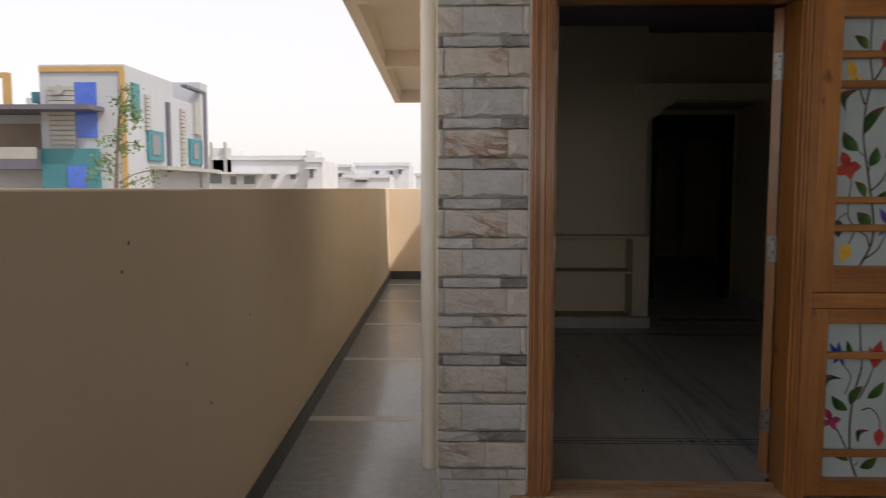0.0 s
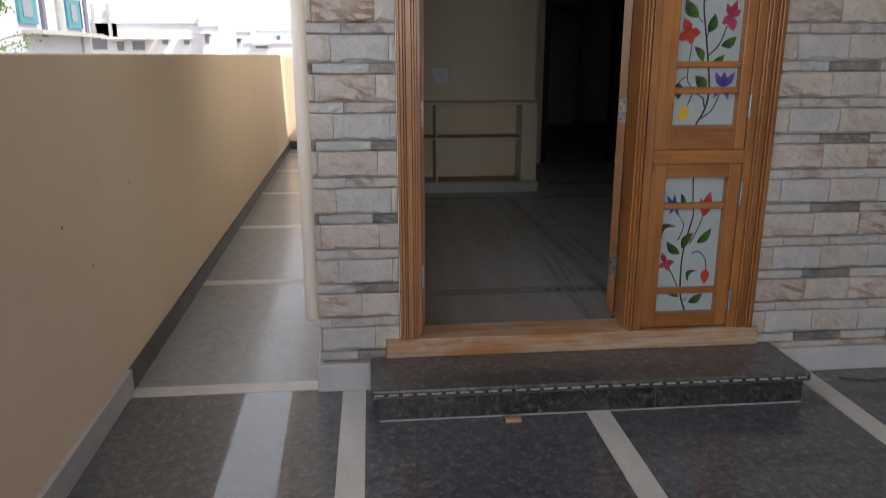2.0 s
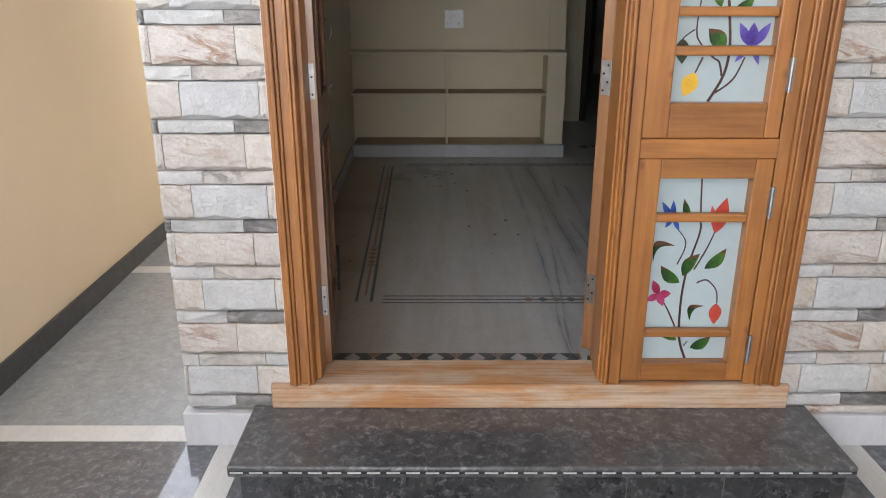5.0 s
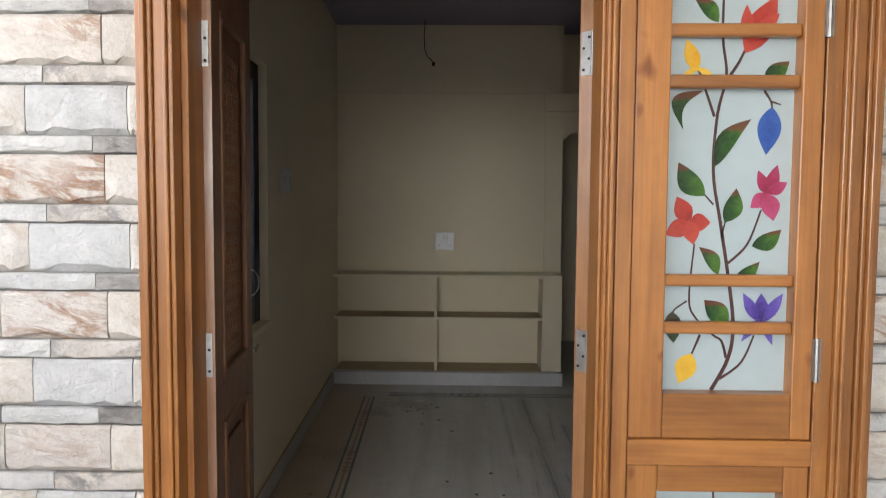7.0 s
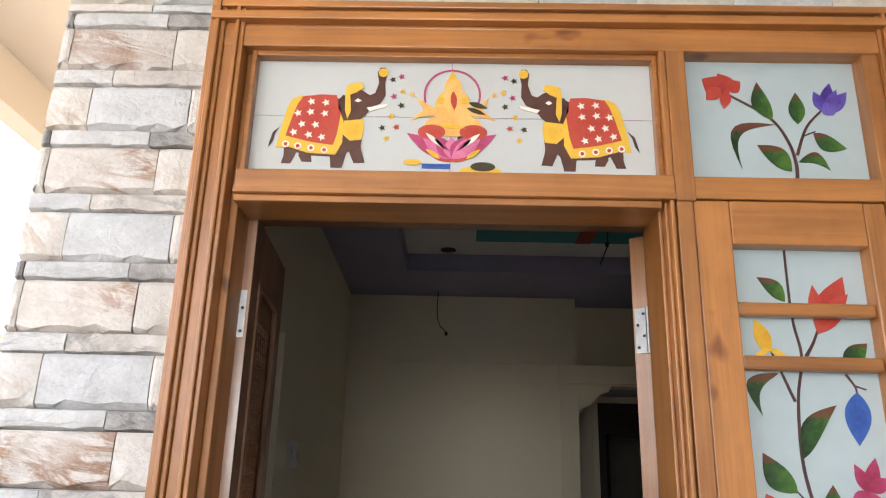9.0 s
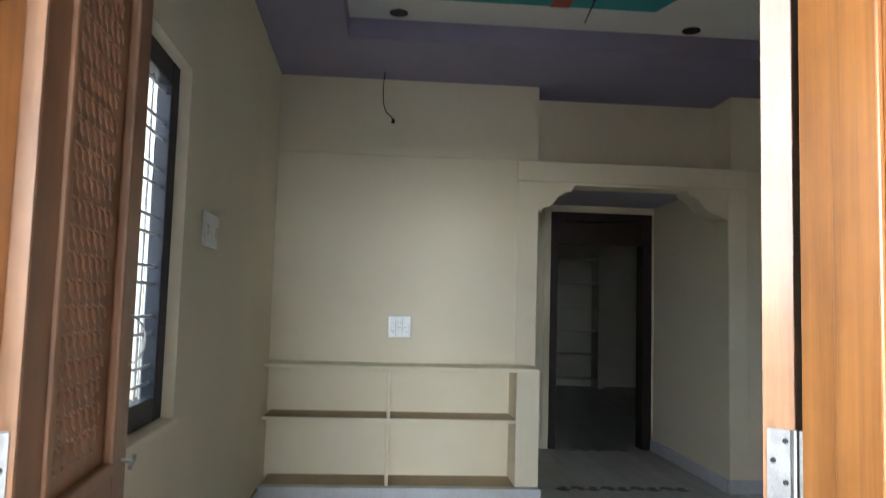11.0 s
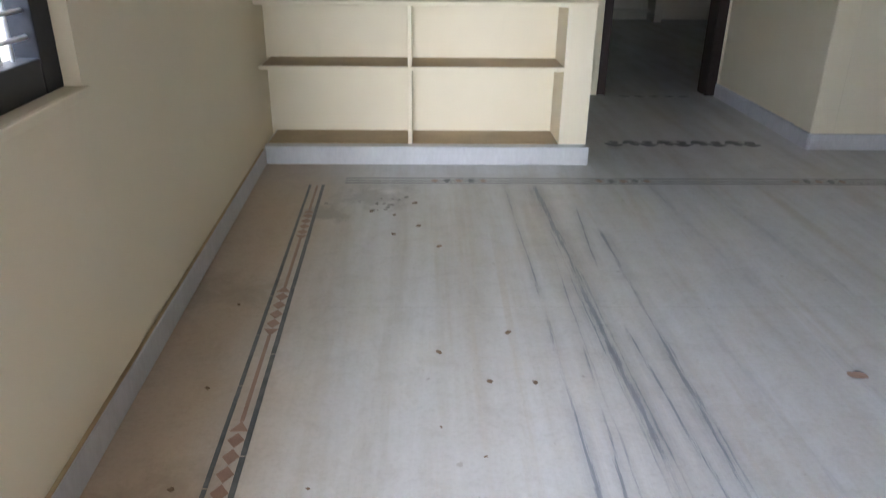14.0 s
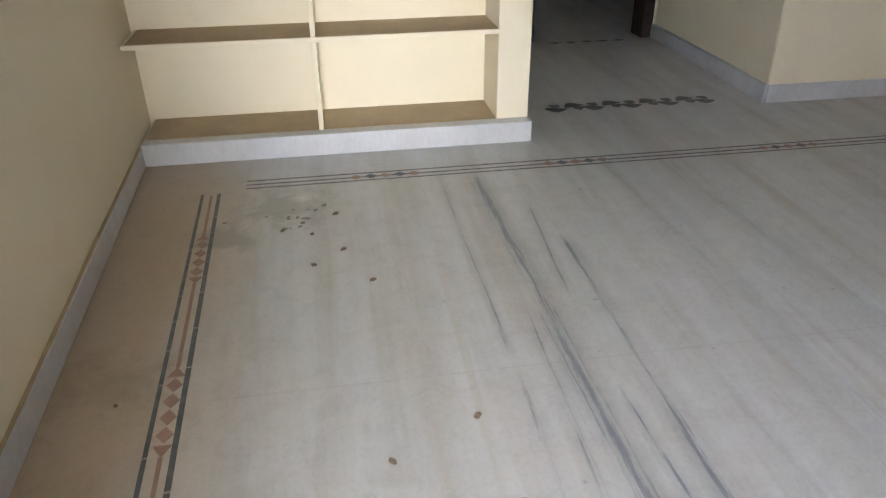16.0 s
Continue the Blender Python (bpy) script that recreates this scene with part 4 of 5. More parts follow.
# door leaves, standing open into the hall
def door_leaf(name, hinge_x, hinge_y, side, turn, label):
    """Built closed along +y from the hinge edge; side: +1 when the carved face looks to +x."""
    L = thing(name, (0, 0, 0), label, "door", "leaves of the entrance door")
    t, w, h = 0.043, 0.49, 2.062
    st = 0.085
    part("stile", member([(0, t, 0.004, st, 0, h)], 0.003), M["wood_leaf"], L)
    part("stile", member([(0, t, w - st, w, 0, h)], 0.003), M["wood_leaf"], L)
    part("edge", boxes((0.001, t - 0.001, 0, 0.0038, 0, h)), M["wood_edge"], L, "glossy raw teak hinge edge")
    for z0, z1 in ((0, 0.16), (0.82, 0.94), (1.92, h)):
        part("rail", member([(0, t, st, w - st, z0, z1)], 0.003), M["wood_leaf"], L)
    for z0, z1 in ((0.16, 0.82), (0.94, 1.92)):
        panel = part("panel", member([(0.012, t - 0.012, st, w - st, z0, z1)], 0.002), M["wood_leaf"], L)
        fx = t - 0.012
        bead = bmesh.new()
        for a in ((st, st + 0.022, z0, z1), (w - st - 0.022, w - st, z0, z1), (st, w - st, z0, z0 + 0.022), (st, w - st, z1 - 0.022, z1)):
            box(bead, fx, t + 0.006, a[0], a[1], a[2], a[3])
        part("moulding", bevel(bead, 0.005), M["wood_leaf"], panel)
        bm = bmesh.new()
        if z0 > 0.5:
            # pierced lattice of small scrolls
            rows, cols = 22, 7
            for r in range(rows):
                for k in range(cols):
                    cy = st + 0.05 + (w - 2 * st - 0.1) * (k + 0.5 * (r % 2)) / cols
                    cz = z0 + 0.07 + (z1 - z0 - 0.14) * r / rows
                    n = 6
                    ring = []
                    for q in range(n + 1):
                        a = 2 * math.pi * q / n * 0.8
                        ring.append((fx - 0.0012, cy + 0.014 * math.cos(a), cz + 0.018 * math.sin(a)))
                    tube(bm, ring, 0.0045, 5)
        else:
            box(bm, fx, fx + 0.01, st + 0.06, w - st - 0.06, z0 + 0.07, z1 - 0.07)
            bevel(bm, 0.009)
        part("carving", bm, M["wood_leaf"], panel, "carved relief")
    for z in (0.25, 1.022, 1.815):
        bm = boxes((0.003, 0.036, -0.0035, -0.0006, z - 0.057, z + 0.057))
        if side < 0:
            # knuckle and the plate let into the frame
            box(bm, -0.017, -0.003, -0.0035, -0.0006, z - 0.057, z + 0.057)
        tube(bm, [(0.0, -0.005, z - 0.058), (0.0, -0.005, z + 0.058)], 0.0055, 10)
        hinge = part("hinge", bm, M["steel"], L, "steel butt hinge")
        for k in range(4):
            part("screw", tube(bmesh.new(), [(0.02 + 0.008 * (-1) ** k, -0.0052, z - 0.042 + 0.028 * k), (0.02 + 0.008 * (-1) ** k, -0.0032, z - 0.042 + 0.028 * k)], 0.004), M["black"], hinge)
    handle = []
    for k in range(9):
        a = math.pi * k / 8
        handle.append((t + 0.002 + 0.026 * math.sin(a), w - 0.035, 1.16 - 0.042 * math.cos(a)))
    part("handle", tube(bmesh.new(), handle, 0.0024), M["steel"], L, "thin curved steel pull handle", True)
    bm = tube(bmesh.new(), [(t, w - 0.03, 0.95), (t + 0.02, w - 0.03, 0.95)], 0.004)
    tube(bm, [(t + 0.018, w - 0.045, 0.94), (t + 0.018, w - 0.015, 0.955)], 0.004)
    part("latch", bm, M["steel"], L, "steel latch")
    bm = tube(bmesh.new(), [(t + 0.008, w - 0.03, 0.1), (t + 0.008, w - 0.03, 0.3)], 0.006)
    box(bm, t, t + 0.006, w - 0.045, w - 0.015, 0.12, 0.28)
    part("bolt", bm, M["black"], L, "black tower bolt")
    m = pose(hinge_x, hinge_y, 0.262, 0, 0, turn)
    if side < 0:
        m = m @ Matrix.Diagonal((-1, 1, 1, 1))
    L.matrix_world = m
    return L


door_leaf("door_leaf", -0.02, 0.118, 1, 5, "dark carved teak door leaf standing open")
door_leaf("door_leaf", 1.0, 0.215, -1, -42, "carved teak door leaf swung fully open")

# step, plinths, pipe and lamp holder of the porch
step = thing("entrance_step", (0.75, -0.17, 0), "black granite entrance step with an inlaid nosing", "step")
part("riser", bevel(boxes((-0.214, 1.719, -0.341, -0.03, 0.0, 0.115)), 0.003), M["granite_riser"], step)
part("tread", bevel(boxes((-0.245, 1.735, -0.368, 0.0, 0.1152, 0.157)), 0.008, 3), M["granite_step"], step, "polished black granite tread")
part("groove", boxes((-0.24, 1.73, -0.3688, -0.3675, 0.131, 0.141)), M["black"], step)
for i in range(32):
    x = -0.235 + i * 0.0615
    part("inlay", boxes((x, x + 0.042, -0.3698, -0.3688, 0.1335, 0.1385)), M["marble_strip"], step)
part("seam", boxes((-0.214, 1.719, -0.3425, -0.3412, 0.0, 0.004), (-0.214, 1.719, -0.3425, -0.3412, 0.109, 0.1145)), M["marble_strip"], step, "pale mortar line")
for x in (1.02, 1.33):
    part("joint", boxes((x, x + 0.003, -0.3425, -0.3412, 0.004, 0.109)), M["grout"], step, "thin joint between riser slabs")
solid("pillar_plinth", bevel(boxes((-0.5, -0.25, -0.028, 0.2, 0.0, 0.135)), 0.004), M["marble_skirt"], "grey marble plinth under the stone pillar", "plinth", "structure")
solid("baseboard_front", bevel(boxes((1.736, 4.2, -0.025, 0.011, 0.0, 0.125)), 0.003), M["marble_skirt"], "pale marble skirting under the stone wall", "skirting", "structure")
pipe = thing("drain_pipe", (-0.532, 0.25, 0.25), "cream painted drain pipe beside the stone pillar", "pipe")
part("tube", tube(bmesh.new(), [(-0.532, 0.25, 0.27), (-0.532, 0.25, 2.96)], 0.035, 20), M["pipe"], pipe, "", True)
for z in (0.9, 2.3):
    part("bracket", tube(bmesh.new(), [(-0.532, 0.25, z), (-0.532, 0.25, z + 0.03)], 0.0375, 20), M["pipe"], pipe)
part("stub", boxes((-0.51, -0.494, 0.235, 0.265, 0.27, 2.9)), M["pipe"], pipe)
lamp = thing("bulb_holder", (0.47, -0.012, 2.955), "round white ceramic bulb holder on the stone", "lamp holder")
part("base", tube(bmesh.new(), [(0.47, 0.0, 2.955), (0.47, -0.018, 2.955), (0.47, -0.026, 2.955), (0.47, -0.045, 2.955)], [0.062, 0.062, 0.052, 0.03], 24), M["ceramic"], lamp, "", True)
part("collar", tube(bmesh.new(), [(0.47, -0.045, 2.955), (0.47, -0.07, 2.952)], [0.026, 0.023], 20), M["ceramic"], lamp, "", True)
part("contact", tube(bmesh.new(), [(0.47, -0.07, 2.952), (0.47, -0.0715, 2.952)], 0.006, 8), M["black"], lamp)

# ---- hall ----
shelf = thing("shelf_unit", (0.57, 4.6, F), "cream built-in masonry shelf with four open bays on a marble plinth", "shelf")
part("plinth", bevel(boxes((-0.414, 1.555, 4.402, WALL - 0.001, F, 0.227)), 0.003), M["marble_skirt"], shelf, "grey marble plinth")
part("end_post", bevel(boxes((1.378, 1.548, 4.468, WALL - 0.001, 0.2272, 1.035)), 0.004), M["cream"], shelf)
part("top_slab", bevel(boxes((-0.42, 1.55, 4.455, WALL - 0.001, 1.0355, 1.062)), 0.004), M["cream"], shelf)
part("shelf_board", bevel(boxes((-0.42, 1.377, 4.458, WALL - 0.001, 0.672, 0.695)), 0.003), M["cream"], shelf)
part("divider", bevel(boxes((0.452, 0.476, 4.462, WALL - 0.001, 0.2272, 0.6715)), 0.003), M["cream"], shelf)
part("divider", bevel(boxes((0.452, 0.476, 4.462, WALL - 0.001, 0.6955, 1.035)), 0.003), M["cream"], shelf)
for x0, x1 in ((-0.405, 0.4515), (0.4765, 1.377)):
    part("dust", boxes((x0, x1, 4.47, WALL - 0.0015, 0.2274, 0.229)), M["shelf_dust"], shelf, "tan dust on the plinth top")
    part("dust", boxes((x0, x1, 4.464, WALL - 0.0015, 0.6952, 0.6965)), M["shelf_dust"], shelf, "tan dust on the shelf board")
solid("pilaster", bevel(boxes((1.42, 1.578, WALL - 0.012, WALL - 0.0005, 1.063, 2.489), (3.117, 3.27, WALL - 0.012, WALL - 0.0005, F, 2.489)), 0.004), M["cream"], "cream plaster pilasters beside the arch", "pilaster", "structure")
solid("baseboard_west", shear(bevel(boxes((-0.29, -0.272, 0.23, 4.4, F, 0.215)), 0.004)), M["marble_skirt"], "grey marble skirting along the window wall", "skirting", "structure")
part("dust", shear(boxes((-0.289, -0.277, 0.24, 4.38, 0.2152, 0.2185))), M["tan_dust"], bpy.data.objects["baseboard_west"], "tan dust along the top edge")
solid("baseboard_north", bevel(boxes((3.11, 5.2, WALL - 0.032, WALL - 0.0125, F, 0.222)), 0.004), M["marble_skirt"], "grey marble skirting on the back wall", "skirting", "structure")
solid("baseboard_passage", bevel(boxes((3.098, 3.1295, WALL - 0.012, 6.45, F, 0.222), (1.581, 1.6, WALL + 0.01, 6.45, F, 0.222)), 0.004), M["marble_skirt"], "grey marble skirting in the passage", "skirting", "structure")


def switch_plate(name, m, w, h, rows, cols, label):
    sp = thing(name, (0, 0, 0), label, "switch")
    part("plate", bevel(boxes((0, w, -0.012, 0, 0, h)), 0.004), M["plastic"], sp)
    for r in range(rows):
        for c in range(cols):
            x0, z0 = 0.012 + (w - 0.024) * c / cols, 0.012 + (h - 0.024) * r / rows
            dx, dz = (w - 0.024) / cols - 0.006, (h - 0.024) / rows - 0.006
            part("rocker", bevel(boxes((x0, x0 + dx, -0.016, -0.0122, z0, z0 + dz)), 0.0015), M["plastic"], sp)
            if (r + c) % 2 == 0:
                part("slot", boxes((x0 + dx * 0.3, x0 + dx * 0.42, -0.0166, -0.0158, z0 + dz * 0.3, z0 + dz * 0.7), (x0 + dx * 0.6, x0 + dx * 0.72, -0.0166, -0.0158, z0 + dz * 0.3, z0 + dz * 0.7)), M["steel"], sp)
    sp.matrix_world = m
    return sp


switch_plate("socket_plate", pose(0.445, WALL - 0.0005, 1.253), 0.172, 0.163, 2, 3, "white socket and switch plate above the shelf")
switch_plate("switch_plate", pose(3.4, WALL - 0.0005, 1.665), 0.265, 0.19, 2, 4, "wide white switch plate beside the arch")
switch_plate("switch_plate", pose(-0.29 - SKEW * 2.38 + 0.0005, 2.38, 1.73, 0, 0, 90 + math.degrees(math.atan(SKEW))), 0.27, 0.15, 1, 3, "white switch plate on the window wall")
holder = thing("bulb_holder", (3.45, WALL, 3.04), "white angled bulb holder high on the wall", "lamp holder")
part("base", bevel(boxes((3.42, 3.49, WALL - 0.02, WALL - 0.0005, 3.0, 3.09)), 0.008), M["plastic"], holder)
part("socket", tube(bmesh.new(), [(3.455, WALL - 0.02, 3.05), (3.475, WALL - 0.07, 3.045)], 0.022, 14), M["black"], holder, "black bulb socket", True)

# window on the side wall
WINX = -0.29
win = thing("window_1", (-0.35, 1.4, wz0), "dark polished window frame with a steel bar grille", "window", kind="structure")


def wpart(name, bm, mat, label=""):
    return part(name, shear(bm), mat, win, label)


fx0, fx1 = -0.40, -0.335
ym = 0.5 * (wy0 + wy1)
for y0, y1 in ((wy0, wy0 + 0.1), (1.44, 1.545), (wy1 - 0.1, wy1)):
    wpart("frame_stile", bevel(boxes((fx0, fx1, y0, y1, wz0, wz1)), 0.004), M["window_paint"])
for y0, y1 in ((1.08, 1.16), (1.33, 1.439), (1.72, 1.8)):
    wpart("casement_stile", bevel(boxes((fx0 - 0.05, fx0 - 0.002, y0, y1, wz0 + 0.05, wz1 - 0.05)), 0.004), M["window_paint"])
wpart("frame_rail", bevel(boxes((fx0, fx1 - 0.001, wy0 + 0.1, wy1 - 0.1, wz0, wz0 + 0.09)), 0.004), M["window_paint"])
wpart("frame_rail", bevel(boxes((fx0, fx1 - 0.001, wy0 + 0.1, wy1 - 0.1, wz1 - 0.09, wz1)), 0.004), M["window_paint"])
M["grille"] = plain("painted_grille_steel", (0.5, 0.52, 0.55), (0.42, 0.44, 0.47), 5, 0.35, 0.02, metal=0.4)
z = wz0 + 0.14
k = 0
while z < wz1 - 0.09:
    wpart("bar", tube(bmesh.new(), [(-0.36, wy0 + 0.05, z), (-0.36, wy1 - 0.05, z)], 0.006, 8), M["grille"])
    z += 0.062 if k % 2 == 0 else 0.118
    k += 1
for yy in (1.0, 1.06, 1.12, 1.25, 1.33, 1.56, 1.61, 1.69, 1.8, 1.86, 1.92):
    wpart("bar", tube(bmesh.new(), [(-0.372, yy, wz0 + 0.06), (-0.372, yy, wz1 - 0.06)], 0.0055, 8), M["grille"])
wpart("sill", bevel(boxes((-0.334, -0.276, wy0 - 0.02, wy1 + 0.02, wz0 - 0.03, wz0 - 0.0005)), 0.004), M["cream"])
# shutters folded open outside
for y0, y1 in ((wy0 - 0.38, wy0 + 0.0), (wy1 + 0.0, wy1 + 0.38)):
    wpart("outer_shutter", bevel(boxes((-0.53, -0.495, y0, y1, wz0 + 0.05, wz1 - 0.05)), 0.004), M["window_paint"])

# inner door frame and the cupboard in the room beyond
d2 = thing("door_2", (2.6, 6.5, F), "dark wooden inner door frame, doorway open", "door frame", kind="structure")
part("architrave", bevel(boxes((1.99, 2.06, 6.445, 6.4595, F + 0.11, 2.5), (3.11, 3.128, 6.445, 6.4595, F + 0.11, 2.5), (1.99, 3.128, 6.444, 6.4595, 2.49, 2.55)), 0.004), M["cream"], d2, "cream plaster surround")
part("jamb", bevel(boxes((2.06, 2.135, 6.452, 6.655, F, 2.49)), 0.004), M["dark_frame"], d2)
part("jamb", bevel(boxes((3.02, 3.11, 6.452, 6.655, F, 2.49)), 0.004), M["dark_frame"], d2)
part("head", bevel(boxes((2.135, 3.02, 6.452, 6.655, 2.4, 2.49)), 0.004), M["dark_frame"], d2)
part("fanlight", bevel(boxes((2.135, 3.02, 6.5, 6.55, 2.17, 2.4)), 0.004), M["dark_frame"], d2)
cup = thing("wall_shelves", (3.9, 12.2, F), "greige open wall shelves in the room beyond, darkened for its dimness", "shelf")
for i in range(6):
    part("shelf_board", bevel(boxes((3.45, 4.18, 12.0, 12.399, 0.25 + 0.43 * i, 0.28 + 0.43 * i)), 0.004), M["dimmed_greige"], cup)
part("side", bevel(boxes((4.18, 4.3, 11.98, 12.399, F, 2.5)), 0.004), M["dimmed_greige"], cup)
part("side", bevel(boxes((3.3, 3.45, 11.98, 12.399, F, 2.5)), 0.004), M["dimmed_greige"], cup)

# ceiling decoration
teal = solid("ceiling_panel", boxes((0.65, 1.42, 1.94, 3.56, 3.376, 3.3845)), M["teal"], "teal painted ceiling panel with red cross bands", "ceiling panel", "structure")
bm = bmesh.new()
for pts in ([(0.65, 1.2), (2.2, 1.2), (2.2, 3.09), (2.168, 3.2), (2.05, 3.555), (0.65, 3.56)],):
    a = [bm.verts.new((x, y, 3.376)) for x, y in pts]
    b = [bm.verts.new((x, y, 3.3845)) for x, y in pts]
    bm.faces.new(a)
    bm.faces.new(b[::-1])
    for i in range(len(a)):
        j = (i + 1) % len(a)
        bm.faces.new((a[i], b[i], b[j], a[j]))
bmesh.ops.recalc_face_normals(bm, faces=bm.faces[:])
bm.to_mesh(teal.data)
bm.free()
part("red_band", boxes((0.65, 2.2, 2.76, 2.84, 3.372, 3.3758)), M["red"], teal)
part("red_band", boxes((1.38, 1.5, 1.2, 2.759, 3.372, 3.3758), (1.38, 1.5, 2.841, 3.56, 3.372, 3.3758)), M["red"], teal)
bm = bmesh.new()
ring = [(1.43 + 0.37 * math.cos(k * math.pi / 24), 2.79 + 0.4 * math.sin(k * math.pi / 24)) for k in range(48)]
a = [bm.verts.new((x, y, 3.362)) for x, y in ring]
b = [bm.verts.new((x, y, 3.3715)) for x, y in ring]
bm.faces.new(a)
bm.faces.new(b[::-1])
for i in range(48):
    bm.faces.new((a[i], b[i], b[(i + 1) % 48], a[(i + 1) % 48]))
part("oval_medallion", bm, M["white_paint"], teal, "white oval medallion")
for i in range(3):
    y = 2.27 + 0.27 * i
    solid("ceiling_stripe", boxes((-0.37 - 0.01 * i, RX0 + 0.02, y, y + 0.075, CEIL - 0.004, CEIL - 0.0005)), M["red"], "red painted stripe across the ceiling border", "stripe", "structure")
# no holes are cut: black discs carry the dark of the downlight openings
for x, y in ((0.443, 3.81), (2.4, 3.83), (0.443, 1.2), (2.4, 1.2)):
    h = tube(bmesh.new(), [(x, y, 3.3795), (x, y, 3.3848)], 0.06, 24)
    solid("downlight_hole", h, M["black"], "flat black disc for the dark inside of a downlight cut-out", "downlight hole", "structure")


def wire(name, pts, r, label, tail=None):
    w = thing(name, pts[0], label, "wire")
    part("cable", tube(bmesh.new(), pts, r, 6), M["black"], w, "", True)
    if tail:
        part("connector", tube(bmesh.new(), [tail, tuple(Vector(tail) - Vector((0.004, 0, 0.03)))], 0.012, 8), M["black"], w, "black connector")
    return w


wire("hanging_wire", [(0.355, 4.6, CEIL), (0.345, 4.6, 3.12), (0.35, 4.59, 3.0), (0.375, 4.58, 2.93), (0.41, 4.57, 2.9), (0.43, 4.57, 2.87)], 0.004, "loose black cable hanging from the ceiling", (0.43, 4.57, 2.88))
wire("hanging_wire", [(1.5, 2.95, 3.365), (1.5, 2.97, 3.25), (1.5, 2.98, 3.17), (1.47, 2.99, 3.1), (1.45, 3.0, 3.05)], 0.004, "short cable hanging from the oval medallion", (1.5, 2.98, 3.2))

# ---- neighbouring houses and tree ----
M["grey_house"] = paint_wall("grey_house_paint", (0.42, 0.445, 0.485), (0.38, 0.405, 0.445))
M["white_house"] = paint_wall("white_house_paint", (0.6, 0.61, 0.64), (0.54, 0.55, 0.58))
M["orange_trim"] = plain("orange_trim_paint", (0.5, 0.31, 0.12), None, 2, 0.6)
M["teal_trim"] = plain("teal_trim_paint", (0.045, 0.21, 0.25), None, 2, 0.5)
M["blue_glass"] = plain("blue_reflective_glass", (0.05, 0.11, 0.5), (0.07, 0.16, 0.6), 0.6, 0.15, 0.0)
M["dark_glass"] = plain("dark_window_glass", (0.16, 0.18, 0.2), None, 1, 0.15, 0.0)
M["recess_paint"] = plain("brown_balcony_paint", (0.24, 0.19, 0.15), None, 2, 0.7)
M["slats"] = plain("cream_slats", (0.38, 0.38, 0.36), None, 2, 0.6)
M["brown_band"] = plain("dark_canopy_paint", (0.13, 0.125, 0.16), None, 2, 0.6)


def on_front(px, py):
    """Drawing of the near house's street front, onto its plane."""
    return -0.385 + 25 * math.tan(math.atan((px - 784) / 1278) - 0.0255), 1.55 + (329 - py) * 0.0198


def front_box(x0, x1, y0, y1, proud, back=22.0, deep=0.0):
    a, b = on_front(x0, y1), on_front(x1, y0)
    return (a[0], b[0], back - proud, back + deep, a[1], b[1])


house = thing("grey_house", (-14, 25, -0.4), "grey two-storey house with orange trim and blue glass", "house")
part("wall", boxes((-14.97, -12.0, 22, 26.2, -0.4, 5.8)), M["grey_house"], house)
part("side_block", boxes((-18.0, -12.0, 26.2, 29.0, -0.4, 5.2)), M["grey_house"], house)
part("fin", boxes((-18.0, -11.9, 29.0, 29.9, -0.4, 6.2)), M["grey_house"], house, "tall end wall with dark trim")
part("left_wing", boxes((-20.0, -14.98, 22.9, 29.0, -0.4, 4.5)), M["grey_house"], house)
part("orange_band", boxes(front_box(82, 230, 118, 127, 0.06), front_box(222, 231, 127, 330, 0.06)), M["orange_trim"], house, "orange trim band")
for i in range(13):
    y = 152 + i * 8.5
    part("slat", boxes(front_box(97, 143, y, y + 7.2, 0.08)), M["slats"], house)
part("glass", boxes(front_box(143, 180, 145, 240, 0.05)), M["blue_glass"], house, "blue reflective glazing")
part("canopy", boxes(front_box(-60, 193, 188, 196, 1.0, deep=0.9)), M["brown_band"], house, "dark flat canopy")
part("teal_block", boxes(front_box(88, 183, 260, 330, 0.3)), M["teal_trim"], house, "teal painted projection")
part("lower_glass", boxes(front_box(133, 165, 290, 328, 0.34)), M["blue_glass"], house)
part("balcony", boxes(front_box(-60, 88, 278, 296, 0.6, deep=0.9)), M["brown_band"], house, "balcony slab")
part("balcony_rail", boxes(front_box(-60, 88, 258, 278, 0.6, deep=-0.56)), M["slats"], house)
part("recess", boxes(front_box(-60, 57, 212, 258, 0.05, 22.895)), M["recess_paint"], house, "shaded brown balcony wall")
part("window", boxes(front_box(58, 84, 215, 256, 0.06, 22.9)), M["brown_band"], house)
part("roof_post", boxes(front_box(-20, 30, 128, 136, 0.1, deep=0.1), front_box(20, 30, 136, 188, 0.1, deep=0.1)), M["orange_trim"], house)
part("tank", boxes(front_box(40, 72, 155, 174, 0.6, 23.5, 0.5)), M["teal_trim"], house)
part("medallion", tube(bmesh.new(), [(on_front(118, 158)[0], 21.84, on_front(118, 158)[1]), (on_front(118, 158)[0], 21.95, on_front(118, 158)[1])], 0.17, 16), M["slats"], house)


def side_box(px0, px1, py0, py1, proud=0.06):
    out = []
    for px in (px0, px1):
        out.append(-2.995 + 11.615 / -math.tan(math.atan((px - 784) / 1278) - 0.0255))
    k = 0.5 * (out[0] + out[1]) + 2.995
    return (-12.0 - 0.1, -12.0 + proud, out[0], out[1], 1.55 + (329 - py1) / 1278 * k, 1.55 + (329 - py0) / 1278 * k)


